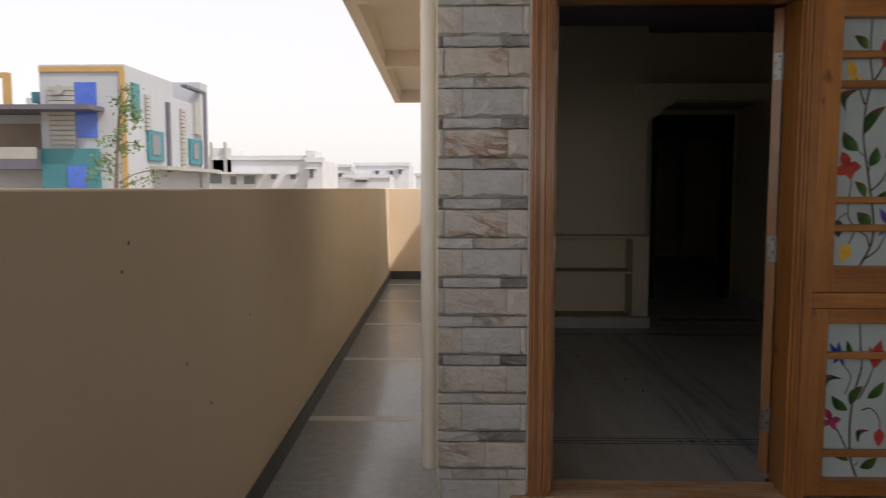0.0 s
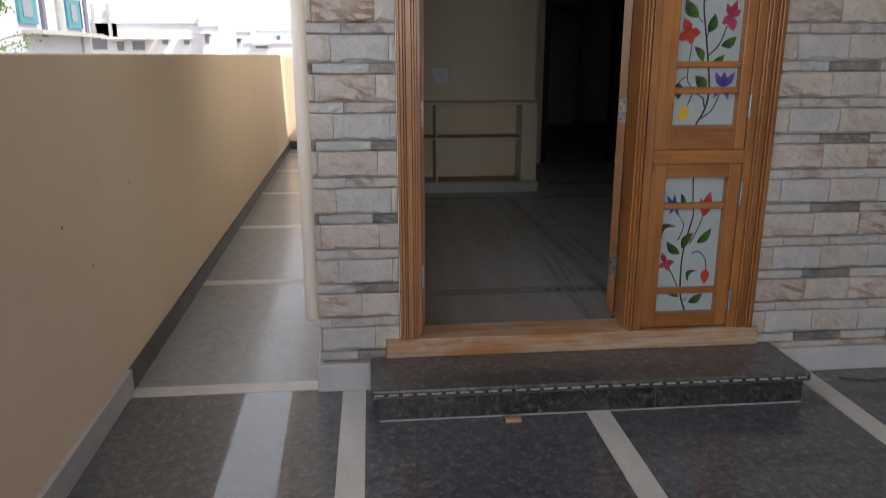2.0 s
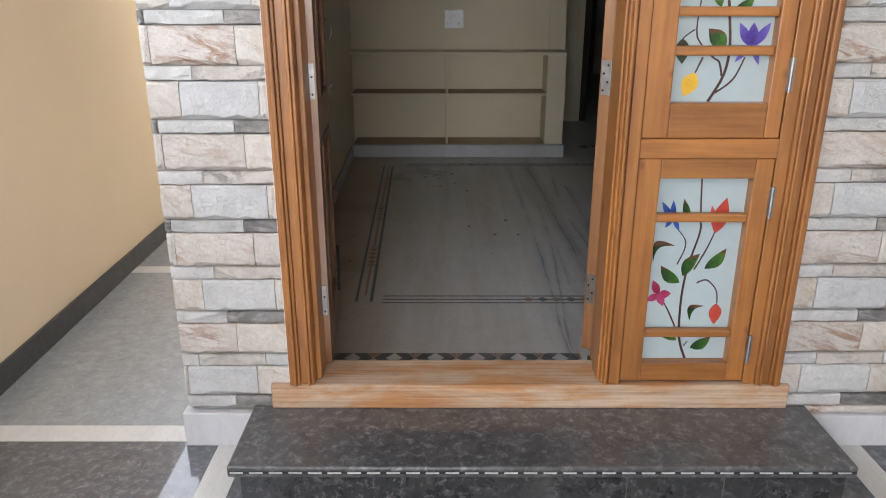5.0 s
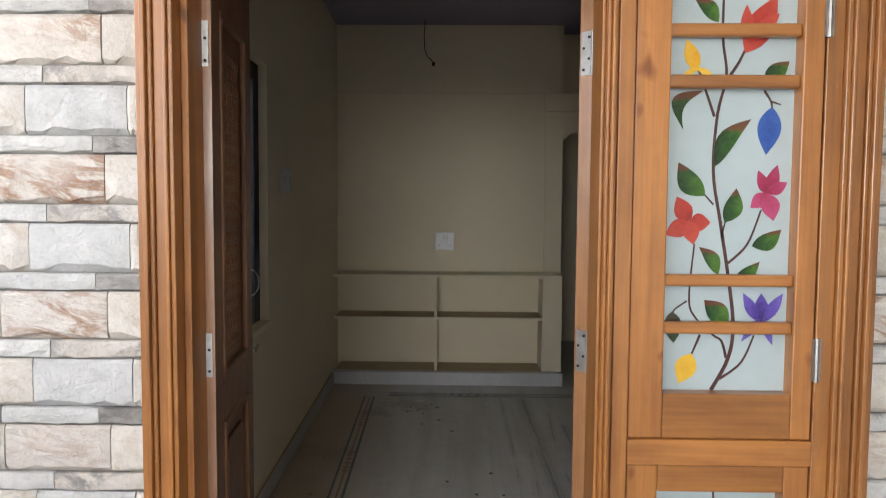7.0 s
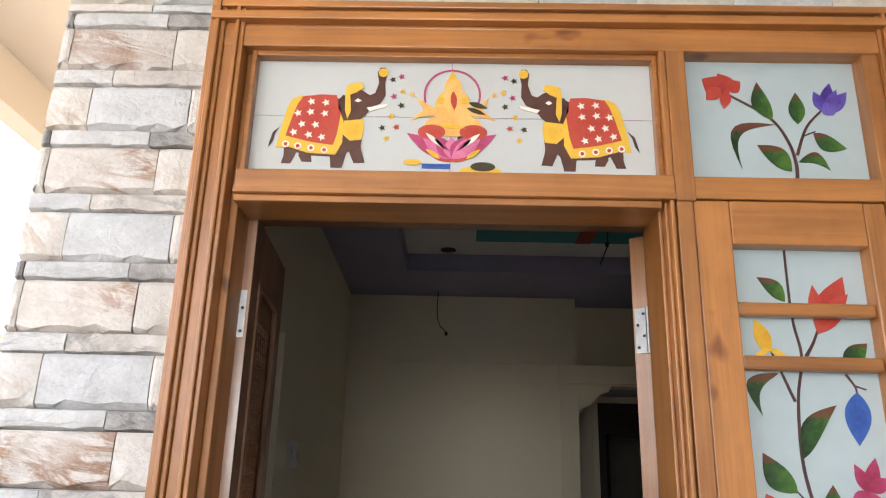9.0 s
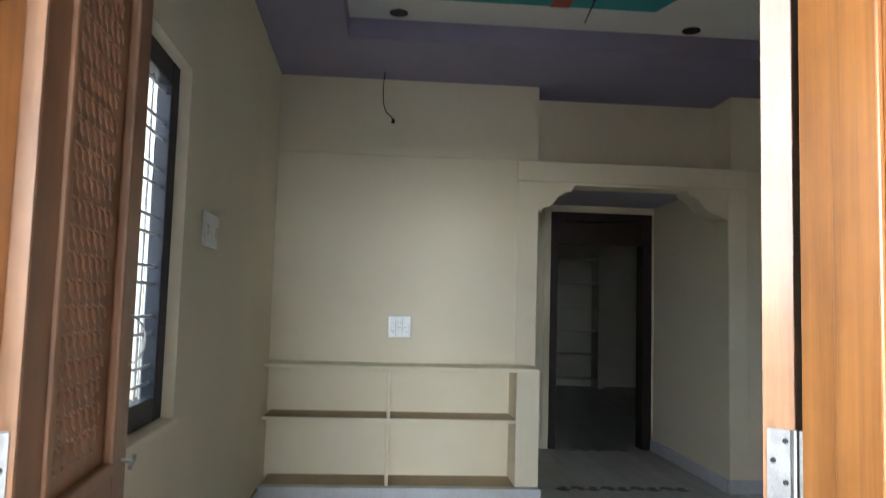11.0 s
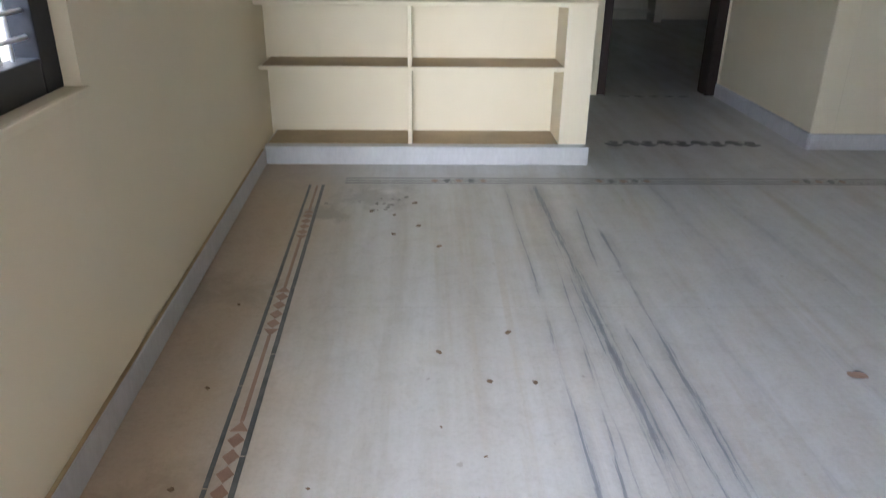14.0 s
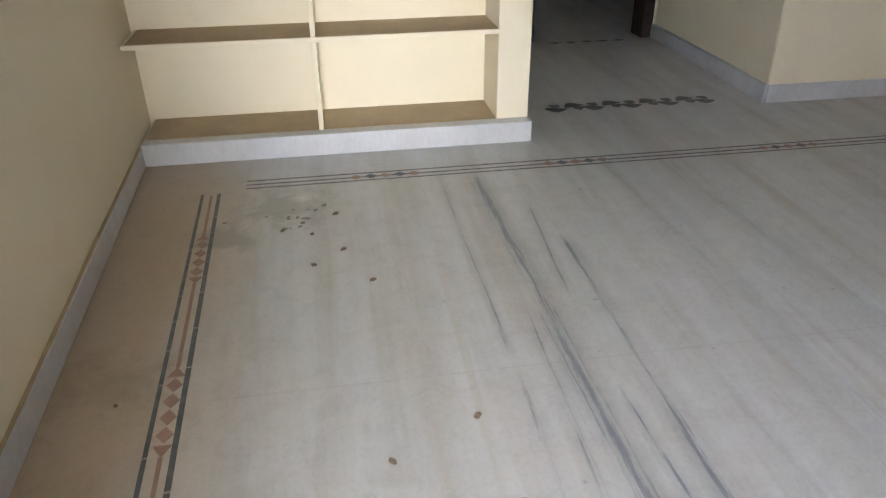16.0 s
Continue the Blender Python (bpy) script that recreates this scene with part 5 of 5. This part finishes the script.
for a, b in (((264, 291), (228, 280)), ((337, 358), (243, 287))):
    part("window_surround", boxes(side_box(a[0], a[1], b[0], b[1], 0.1)), M["teal_trim"], house, "teal window surround")
    part("window", boxes(side_box(a[0] + 5, a[1] - 8, b[0] + 7, b[1] - 10, 0.13)), M["dark_glass"], house)
for i in range(9):
    part("slat", boxes(side_box(262, 270, 165 + i * 7, 171 + i * 7, 0.1)), M["slats"], house)
for i in range(17):
    part("slat", boxes(side_box(323, 331, 190 + i * 6.5, 195.5 + i * 6.5, 0.1)), M["slats"], house)
for row in ((299, 303, 178, 300, 0.12), (361, 365, 160, 300, 0.16), (331, 362, 153, 157, 0.16)):
    part("trim", boxes(side_box(*row)), M["brown_band"], house)
part("slot_window", boxes(side_box(346, 355, 178, 234, 0.14)), M["slats"], house)
part("green_glass", boxes(side_box(239, 251, 145, 205, 0.1)), M["teal_trim"], house)
part("lower_canopy", boxes(side_box(268, 367, 293, 299, 0.7)), M["slats"], house)


def block(name, px0, px1, py, Y, label, wins, deep=10.0):
    """A far flat-roofed house as seen over the parapet."""
    d = Y + 2.995
    def P(px, q):
        return -0.385 + d * math.tan(math.atan((px - 784) / 1278) - 0.0255), 1.55 + (329 - q) / 1278 * d
    h = thing(name, (P(px0, 330)[0], Y, -0.4), label, "house", "far white houses")
    (x0, z1), (x1, _) = P(px0, py), P(px1, py)
    part("wall", boxes((x0, x1, Y, Y + deep, -0.4, z1)), M["white_house"], h)
    part("parapet", boxes((x0 - 0.2, x1 + 0.2, Y - 0.2, Y, z1 - 0.15, z1 + 0.25)), M["white_house"], h)
    for a, b, q0, q1 in wins:
        (u0, w1), (u1, _) = P(a, q0), P(b, q0)
        w0 = P(a, q1)[1]
        part("window", boxes((u0, u1, Y - 0.08, Y + 0.1, w0, w1)), M["dark_glass"], h)
        part("window_hood", boxes((u0 - 0.3, u1 + 0.3, Y - 0.5, Y + 0.1, w1 + 0.05, w1 + 0.2)), M["white_house"], h)
    return h, P


h1, P = block("white_house", 366, 545, 276, 62, "white flat-roofed house behind the parapet", [(371, 394, 303, 320), (410, 420, 308, 322), (434, 453, 307, 321), (482, 490, 305, 312), (516, 524, 305, 312)])
part("balcony_slab", boxes((P(396, 0)[0], P(470, 0)[0], 60.5, 62, P(0, 304)[1], P(0, 301)[1])), M["white_house"], h1)
part("stair_head", boxes((P(375, 0)[0], P(412, 0)[0], 62, 66, 3.0, P(0, 258)[1])), M["white_house"], h1)
part("tank", boxes((P(378, 0)[0], P(380, 0)[0], 61.5, 62, 3.0, P(0, 248)[1]), (P(402, 0)[0], P(405, 0)[0], 61.5, 62, 3.0, P(0, 248)[1])), M["slats"], h1)
h2, P = block("white_house", 545, 572, 280, 61, "narrow white stair tower house", [(550, 556, 296, 310)], 8)
part("tank", boxes((P(541, 0)[0], P(557, 0)[0], 61.5, 65, 3.0, P(0, 262)[1])), M["white_house"], h2)
block("white_house", 572, 622, 290, 95, "pale house far off in the haze", [(580, 586, 305, 311), (600, 606, 303, 309)])
h3, P = block("white_house", 630, 724, 287, 90, "pale flat-roofed house far off", [(665, 671, 298, 305), (690, 696, 298, 305), (672, 680, 312, 319), (706, 711, 296, 304)])
block("white_house", 610, 690, 308, 84, "low pale house far off", [(630, 650, 314, 318)])
block("white_house", 736, 760, 305, 110, "bluish house far off", [])
block("white_house", -500, -40, 250, 45, "long white house beside the street", [(-300, -270, 262, 290), (-200, -170, 262, 290), (-120, -90, 262, 290)])

M["bark"] = plain("pale_bark", (0.2, 0.15, 0.1), (0.13, 0.1, 0.07), 5, 0.9, 0.4, 20)
M["foliage"] = plain("leaf_green", (0.06, 0.13, 0.03), (0.11, 0.19, 0.05), 3, 0.55, 0.1)
tree = thing("tree", (-8.35, 13.5, -0.4), "slender young tree with sparse drooping leaves", "tree")
bm = bmesh.new()
trunk = [(-8.35, 13.5, -0.4), (-8.38, 13.5, 0.8), (-8.3, 13.5, 2.0), (-8.22, 13.5, 3.0), (-8.12, 13.5, 3.9)]
tube(bm, trunk, [0.07, 0.06, 0.045, 0.03, 0.012], 8)
limbs = []
rr = random.Random(5)
for i in range(16):
    t = 0.35 + 0.62 * i / 16
    k = t * 4
    p = Vector(trunk[int(k)]).lerp(Vector(trunk[min(int(k) + 1, 4)]), k - int(k))
    ang = rr.uniform(0, 6.283)
    reach = rr.uniform(0.35, 0.75) * (1.3 - t)
    if i < 3:
        reach += 0.35
    q = p + Vector((math.cos(ang) * reach, math.sin(ang) * reach, rr.uniform(0.1, 0.35)))
    e = q + Vector((math.cos(ang) * 0.12, math.sin(ang) * 0.12, -0.1))
    tube(bm, [p, p.lerp(q, 0.5) + Vector((0, 0, 0.06)), q, e], [0.016, 0.012, 0.008, 0.004], 5)
    limbs.append((p, q, e))
part("trunk", bm, M["bark"], tree, "", True)
bm = bmesh.new()
for p, q, e in limbs:
    for j in range(46):
        c = p.lerp(q, rr.uniform(0.2, 1.0)) if j % 2 else q.lerp(e, rr.uniform(0, 1))
        c = c + Vector((rr.gauss(0, 0.09), rr.gauss(0, 0.09), rr.gauss(-0.04, 0.08)))
        d = Vector((rr.gauss(0, 1), rr.gauss(0, 1), rr.gauss(-0.7, 0.6))).normalized()
        s = d.orthogonal().normalized()
        ln, wd = rr.uniform(0.07, 0.13), rr.uniform(0.016, 0.028)
        vs = [bm.verts.new(c), bm.verts.new(c + d * ln * 0.5 + s * wd), bm.verts.new(c + d * ln), bm.verts.new(c + d * ln * 0.5 - s * wd)]
        bm.faces.new(vs)
part("crown", bm, M["foliage"], tree, "sparse drooping green leaves")

# ---- litter ----
M["tan"] = plain("tan_inlay", (0.28, 0.17, 0.125), (0.36, 0.24, 0.18), 14, 0.4, 0.03)
M["dry_leaf"] = plain("dry_brown_leaf", (0.24, 0.17, 0.11), (0.16, 0.11, 0.075), 20, 0.8, 0.2)
M["grit"] = plain("dark_grit", (0.2, 0.2, 0.2), (0.3, 0.29, 0.27), 30, 0.9, 0.2)


def scrap(name, x, y, z, r, seed, mat, label, flatness=0.25):
    q = random.Random(seed)
    bm = bmesh.new()
    bmesh.ops.create_icosphere(bm, subdivisions=2, radius=1.0)
    for v in bm.verts:
        k = 1 + q.uniform(-0.35, 0.35)
        v.co = Vector((v.co.x * r * k, v.co.y * r * k * 0.7, max(v.co.z, -0.4) * r * flatness * k))
    lo = min(v.co.z for v in bm.verts)
    rot = Matrix.Rotation(q.uniform(0, 6.28), 4, "Z")
    for v in bm.verts:
        c = rot @ v.co
        v.co = Vector((c.x + x, c.y + y, c.z - lo + z))
    return solid(name, bm, M[mat], label, "litter", "", "scraps on the floor")


for i, (x, y, r) in enumerate(((0.6, 2.255, 0.015), (0.85, 2.385, 0.017), (0.405, 3.296, 0.018), (0.52, 3.4, 0.018), (0.62, 3.153, 0.017), (0.761, 2.08, 0.014), (0.906, 2.074, 0.014), (0.6, 1.85, 0.007),
                               (-0.13, 2.05, 0.012), (0.25, 1.6, 0.008), (-0.1, 1.6, 0.013), (-0.16, 2.6, 0.01), (0.72, 1.72, 0.007), (0.5, 3.72, 0.02), (0.28, 3.6, 0.016), (0.4, 3.55, 0.014))):
    scrap("dry_scrap", x, y, F, r * 0.8, i, "dry_leaf", "small brown dried scrap on the marble")
cl = random.Random(9)
for i in range(16):
    scrap("plaster_crumb", 0.33 + cl.gauss(0, 0.13), 3.72 + cl.gauss(0, 0.1), F, cl.uniform(0.006, 0.015), 100 + i, "grit", "dark crumb of debris on the marble", 0.2)
scrap("floor_stain", 1.977, 2.108, F, 0.03, 78, "tan", "flat tan smear on the marble", 0.03)
solid("wood_offcut", bevel(boxes((0.33, 0.4, -0.41, -0.385, 0.0008, 0.02)), 0.003), M["wood_sill"], "small offcut of pale wood on the granite", "offcut")
bm = tube(bmesh.new(), [(2.05, -0.12, 0.006), (2.2, -0.16, 0.006), (2.32, -0.14, 0.006)], 0.005, 6)
solid("twig", bm, M["bark"], "thin brown stick on the granite", "stick")

# ---- pieces of the floor ----
floor = bpy.data.objects["floor"]
M["ink"] = plain("black_inlay", (0.075, 0.082, 0.09), (0.15, 0.158, 0.165), 18, 0.4, 0.03)
ZT = F + 0.0016


def slab(pts, mat, name="inlay"):
    bm = bmesh.new()
    a = [bm.verts.new((x, y, F - 0.001)) for x, y in pts]
    b = [bm.verts.new((x, y, ZT)) for x, y in pts]
    bm.faces.new(b)
    for i in range(len(a)):
        j = (i + 1) % len(a)
        bm.faces.new((a[i], a[j], b[j], b[i]))
    return part(name, bm, M[mat], floor)


def sx(x, y):
    return (x - SKEW * y, y)


XL, XR = 0.028, 0.116
for a, b in ((XL, XL + 0.013), (XR - 0.016, XR)):
    y = 1.02
    q = random.Random(int(a * 1000))
    while y < 4.0:
        L = q.uniform(0.25, 0.6) if y < 2.6 else q.uniform(0.1, 0.25)
        e = min(y + L, 4.02)
        if y < 2.7 or q.random() > 0.12:
            slab([sx(a, y), sx(b, y), sx(b, e - 0.006), sx(a, e - 0.006)], "ink", "inlay_strip")
        y = e
xc = 0.5 * (XL + XR) + 0.003
for y0 in (0.68, 1.55, 2.42, 3.29):
    for k in range(4):
        c = y0 + 0.035 + 0.07 * k
        if c > 1.08:
            slab([sx(xc - 0.024, c), sx(xc, c - 0.032), sx(xc + 0.024, c), sx(xc, c + 0.032)], "tan", "inlay_diamond")
    for d, y in ((1, y0 + 0.285), (-1, y0 - 0.005)):
        if y > 1.1:
            slab([sx(xc - 0.026, y), sx(xc + 0.026, y), sx(xc, y + d * 0.045)], "tan", "inlay_arrow")
    ya, yb = y0 + 0.33, min(y0 + 0.82, 4.0)
    slab([sx(xc - 0.006, max(ya, 1.1)), sx(xc + 0.006, max(ya, 1.1)), sx(xc + 0.006, yb), sx(xc - 0.006, yb)], "tan", "inlay_strip")
for yb, x0, x1, mots in ((4.045, 0.1, 5.0, (0.75, 1.7, 2.85, 3.9)), (1.0, 0.13, 5.0, (1.0, 2.1, 3.2))):
    for o in (0.0, 0.04, 0.085):
        slab([(x0, yb + o), (x1, yb + o), (x1, yb + o + 0.009), (x0, yb + o + 0.009)], "ink", "inlay_strip")
    for mx in mots:
        for k in range(5):
            c = mx - 0.14 + 0.07 * k
            slab([(c - 0.03, yb + 0.047), (c, yb + 0.022), (c + 0.03, yb + 0.047), (c, yb + 0.075)], "ink" if k % 2 else "tan", "inlay_diamond")
# chequered band behind the threshold
for k in range(6):
    c = 0.054 + 0.174 * k
    slab([(c - 0.034, 0.430), (c, 0.389), (c + 0.034, 0.430), (c, 0.471)], "marble_strip", "inlay_diamond")
    for d in (-1, 1):
        slab([(c + d * 0.083, 0.430), (c + d * 0.056, 0.388), (c + d * 0.004, 0.388), (c + d * 0.038, 0.430), (c + d * 0.004, 0.472), (c + d * 0.056, 0.472)], "ink", "inlay_wedge")
        slab([(c + d * 0.0865, 0.427), (c + d * 0.0865, 0.388), (c + d * 0.061, 0.388)], "tan", "inlay_triangle")
        slab([(c + d * 0.0865, 0.433), (c + d * 0.0865, 0.472), (c + d * 0.061, 0.472)], "tan", "inlay_triangle")

# scrolling leaf band at the arch
for k in range(9):
    c = 1.84 + 0.118 * k
    s = 1 if k % 2 else -1
    bm = bmesh.new()
    for pts in (leaf_outline((c - 0.06, 4.9), (c + 0.065, 4.9 + s * 0.03), 0.036, 0.2 * s), leaf_outline((c, 4.9), (c + 0.03, 4.9 - s * 0.055), 0.036, 0.2), leaf_outline((c - 0.01, 4.9), (c - 0.04, 4.9 + s * 0.055), 0.034, -0.2)):
        a = [bm.verts.new((x, y, ZT)) for x, y in pts]
        b = [bm.verts.new((x, y, F - 0.001)) for x, y in pts]
        bm.faces.new(a)
        for i in range(len(a)):
            j = (i + 1) % len(a)
            bm.faces.new((a[i], a[j], b[j], b[i]))
    part("inlay_leaf", bm, M["ink"], floor)
for k in range(5):
    c = 2.3 + 0.13 * k
    slab([(c - 0.05, 6.42), (c, 6.395), (c + 0.05, 6.42), (c, 6.445)], "ink", "inlay_diamond")

# ---- stone cladding ----
def split_stone(name, base, streak, along, tilt, weight, cut=(0.5, 0.62), fine=0.35):
    """Pale split stone: soft mottling, streaks that run along one direction, chips and grain."""
    m, t, b = nodes_of(name)
    info = t.nodes.new("ShaderNodeObjectInfo")
    tc = t.nodes.new("ShaderNodeTexCoord")
    comb = t.nodes.new("ShaderNodeCombineXYZ")
    for i in range(3):
        t.links.new(math_(t, "MULTIPLY", info.outputs["Random"], 37.0 + 11 * i), comb.inputs[i])
    def moved(scale, turn=0.0):
        mp = t.nodes.new("ShaderNodeMapping")
        mp.vector_type = "POINT"
        mp.inputs["Scale"].default_value = scale
        tr = t.nodes.new("ShaderNodeMapping")
        tr.inputs["Rotation"].default_value = (0, radians(turn), 0)
        t.links.new(tc.outputs["Object"], tr.inputs[0])
        t.links.new(tr.outputs[0], mp.inputs[0])
        sh = t.nodes.new("ShaderNodeVectorMath")
        sh.operation = "ADD"
        t.links.new(mp.outputs[0], sh.inputs[0])
        t.links.new(comb.outputs[0], sh.inputs[1])
        return sh.outputs[0]
    v = moved((1, 1, 1))
    col = ramp(t, noise_(t, v, 9, 6, 0.65, 0.4), [(0.3, base[0]), (0.5, base[1]), (0.72, base[2])])
    run = moved((1, 1, along), tilt)
    st = noise_(t, run, 7, 7, 0.72, 1.1)
    where = ramp(t, noise_(t, v, 4.5, 2), [(0.38, (0.15, 0.15, 0.15)), (0.58, (1, 1, 1))])
    mask = math_(t, "MULTIPLY", ramp(t, st, [(cut[0], (0, 0, 0)), (cut[1], (1, 1, 1)), (min(cut[1] + 0.16, 0.95), (0.3, 0.3, 0.3))]), where)
    col = mixc(t, math_(t, "MULTIPLY", mask, weight), col, streak)
    thin = ramp(t, noise_(t, run, 17, 8, 0.75, 1.8), [(0.485, (1, 1, 1)), (0.5, (0.55, 0.52, 0.5)), (0.515, (1, 1, 1))])
    col = mixc(t, math_(t, "MULTIPLY", where, fine), col, thin, "MULTIPLY")
    grain = ramp(t, noise_(t, v, 90, 5, 0.7), [(0.3, (0.9, 0.9, 0.9)), (0.6, (1.03, 1.03, 1.03))])
    col = mixc(t, 1.0, col, grain, "MULTIPLY")
    tone = ramp(t, info.outputs["Random"], [(0.0, (0.93, 0.93, 0.94)), (1.0, (1.05, 1.04, 1.03))])
    t.links.new(mixc(t, 1.0, col, tone, "MULTIPLY"), b.inputs["Base Color"])
    b.inputs["Roughness"].default_value = 0.42
    h = math_(t, "MULTIPLY_ADD", st, 0.5, noise_(t, v, 16, 7, 0.7, 0.6))
    bump_(t, b, h, 0.75, 0.016)
    return m


M["s_grey"] = split_stone("pale_grey_split_stone", ((0.45, 0.457, 0.46), (0.525, 0.53, 0.532), (0.59, 0.592, 0.59)), (0.38, 0.383, 0.385), 2.2, 0, 0.5, fine=0.35)
M["s_rust"] = split_stone("rust_veined_split_stone", ((0.49, 0.45, 0.41), (0.57, 0.535, 0.5), (0.63, 0.6, 0.57)), (0.31, 0.175, 0.105), 3.6, -12, 1.0, (0.46, 0.58), 0.95)
M["s_diag"] = split_stone("cream_split_stone", ((0.5, 0.46, 0.415), (0.575, 0.545, 0.505), (0.635, 0.61, 0.58)), (0.4, 0.3, 0.2), 3.2, -42, 0.7, (0.49, 0.63), 0.7)
M["s_white"] = split_stone("white_ledge_stone", ((0.4, 0.4, 0.395), (0.52, 0.52, 0.515), (0.61, 0.61, 0.605)), (0.2, 0.197, 0.195), 3.0, 0, 0.75, (0.52, 0.64), 0.9)
M["s_slate"] = split_stone("dark_slate_ledge_stone", ((0.14, 0.132, 0.127), (0.27, 0.258, 0.25), (0.47, 0.455, 0.44)), (0.085, 0.08, 0.077), 3.4, -14, 0.8, (0.46, 0.58), 0.9)
M["s_smudge"] = split_stone("smoky_beige_ledge_stone", ((0.38, 0.35, 0.32), (0.52, 0.482, 0.445), (0.6, 0.565, 0.53)), (0.19, 0.185, 0.18), 1.8, -10, 0.85, (0.49, 0.61), 0.8)
STONES = {}


def stone_mesh(w, h, var, mat, thin):
    """A stone with a slightly uneven face, arrises and a ragged, chipped lower edge."""
    key = (round(w, 3), round(h, 3), var, mat)
    if key in STONES:
        return STONES[key]
    q = random.Random(round(w * 1000) * 31 + round(h * 1000) * 7 + var)
    nx = max(3, int(round(w / 0.035)))
    chip = [q.uniform(0.05, 0.2) if thin else q.uniform(0.05, 0.17) for _ in range(nx + 1)]
    if not thin and var % 2:
        chip = [c * (1.25 if 0.2 < i / nx < 0.75 else 0.7) for i, c in enumerate(chip)]
    levels = (0.0, None, 0.45, 0.93, 1.0)
    bm = bmesh.new()
    g = []
    for i in range(nx + 1):
        side = i in (0, nx)
        col = []
        for j, lv in enumerate(levels):
            z = h * (chip[i] if lv is None else lv)
            x = w * i / nx + (0 if side else q.uniform(-0.3, 0.3) * w / nx * (0.4 if j in (0, 4) else 1))
            if j == 2:
                z += q.uniform(-0.12, 0.12) * h
            y = (0.008, -0.0065 - q.uniform(0, 0.003), -0.0075 - q.uniform(0, 0.0035), -0.006 - q.uniform(0, 0.002), -0.0015)[j]
            if side and j:
                y += 0.0035
            col.append(bm.verts.new((x, y, z)))
        g.append(col)
    nz = len(levels) - 1
    for i in range(nx):
        for j in range(nz):
            bm.faces.new((g[i][j], g[i + 1][j], g[i + 1][j + 1], g[i][j + 1]))
    loop = [g[i][0] for i in range(nx + 1)] + [g[nx][j] for j in range(1, nz + 1)] + [g[i][nz] for i in range(nx - 1, -1, -1)] + [g[0][j] for j in range(nz - 1, 0, -1)]
    back = [bm.verts.new((v.co.x, 0.0115, v.co.z)) for v in loop]
    for i in range(len(loop)):
        j = (i + 1) % len(loop)
        bm.faces.new((loop[i], back[i], back[j], loop[j]))
    STONES[key] = finish(bm, "stone", M[mat])
    return STONES[key]


TILE_W, TILE_H = 0.49, 0.3285
# each course: bottom, top, joint positions and stones of one repeat
COURSES = ((0.0, 0.117, 0.0, (0.245, "s_grey"), (0.245, "s_diag")), (0.1185, 0.164, 0.045, (0.235, "s_smudge"), (0.255, "s_white")),
           (0.1655, 0.282, 0.187, (0.229, "s_diag"), (0.261, "s_rust")), (0.2835, 0.327, 0.16, (0.25, "s_slate"), (0.24, "s_white")))


def clad(wall, x0, x1, z0, z1, base, start, shifts):
    """Repeats of four courses, big and thin by turns, over one stretch of wall."""
    for k in range(-4, 8):
        zb = base + TILE_H * k
        left = start + shifts.get(k, 0.0)
        for row, (a, b, off, *stones) in enumerate(COURSES):
            lo, hi = max(zb + a, z0), min(zb + b, z1)
            if hi - lo < 0.012:
                continue
            x = left + off - TILE_W * math.ceil((left + off - x0) / TILE_W)
            n = 0
            while x < x1:
                w, mat = stones[n % 2]
                a2, b2 = max(x, x0), min(x + w, x1)
                if b2 - a2 > 0.012:
                    me = stone_mesh(b2 - a2 - 0.0024, hi - lo, (n + k * 3 + row) % 4, mat, row in (1, 3))
                    ob = new("stone", me)
                    ob.location = (a2, 0.0, lo)
                    ob.parent = wall
                n += 1
                x += w


clad(bpy.data.objects["wall_front_left"], -0.482, -0.109, 0.136, 2.8465, 1.18, -0.381, {-3: -0.087, -4: -0.087, 5: 0.115, 6: 0.115})
clad(bpy.data.objects["wall_front_right"], 1.622, 3.1, 0.126, 2.8465, 1.188, 1.699, {})
clad(bpy.data.objects["wall_front_top"], -0.482, 3.1, 2.848, 3.3, 1.18, -0.381, {5: 0.115, 6: 0.115})
# stone returns on the pillar's walkway side
ret = bmesh.new()
for i in range(20):
    z = 0.14 + i * 0.1645
    if z < 3.2:
        box(ret, -0.482, -0.4702, 0.013, 0.198, z, z + 0.118)
        box(ret, -0.48, -0.4702, 0.013, 0.198, z + 0.121, z + 0.162)
part("stone_return", ret, M["s_grey"], bpy.data.objects["wall_front_left"])
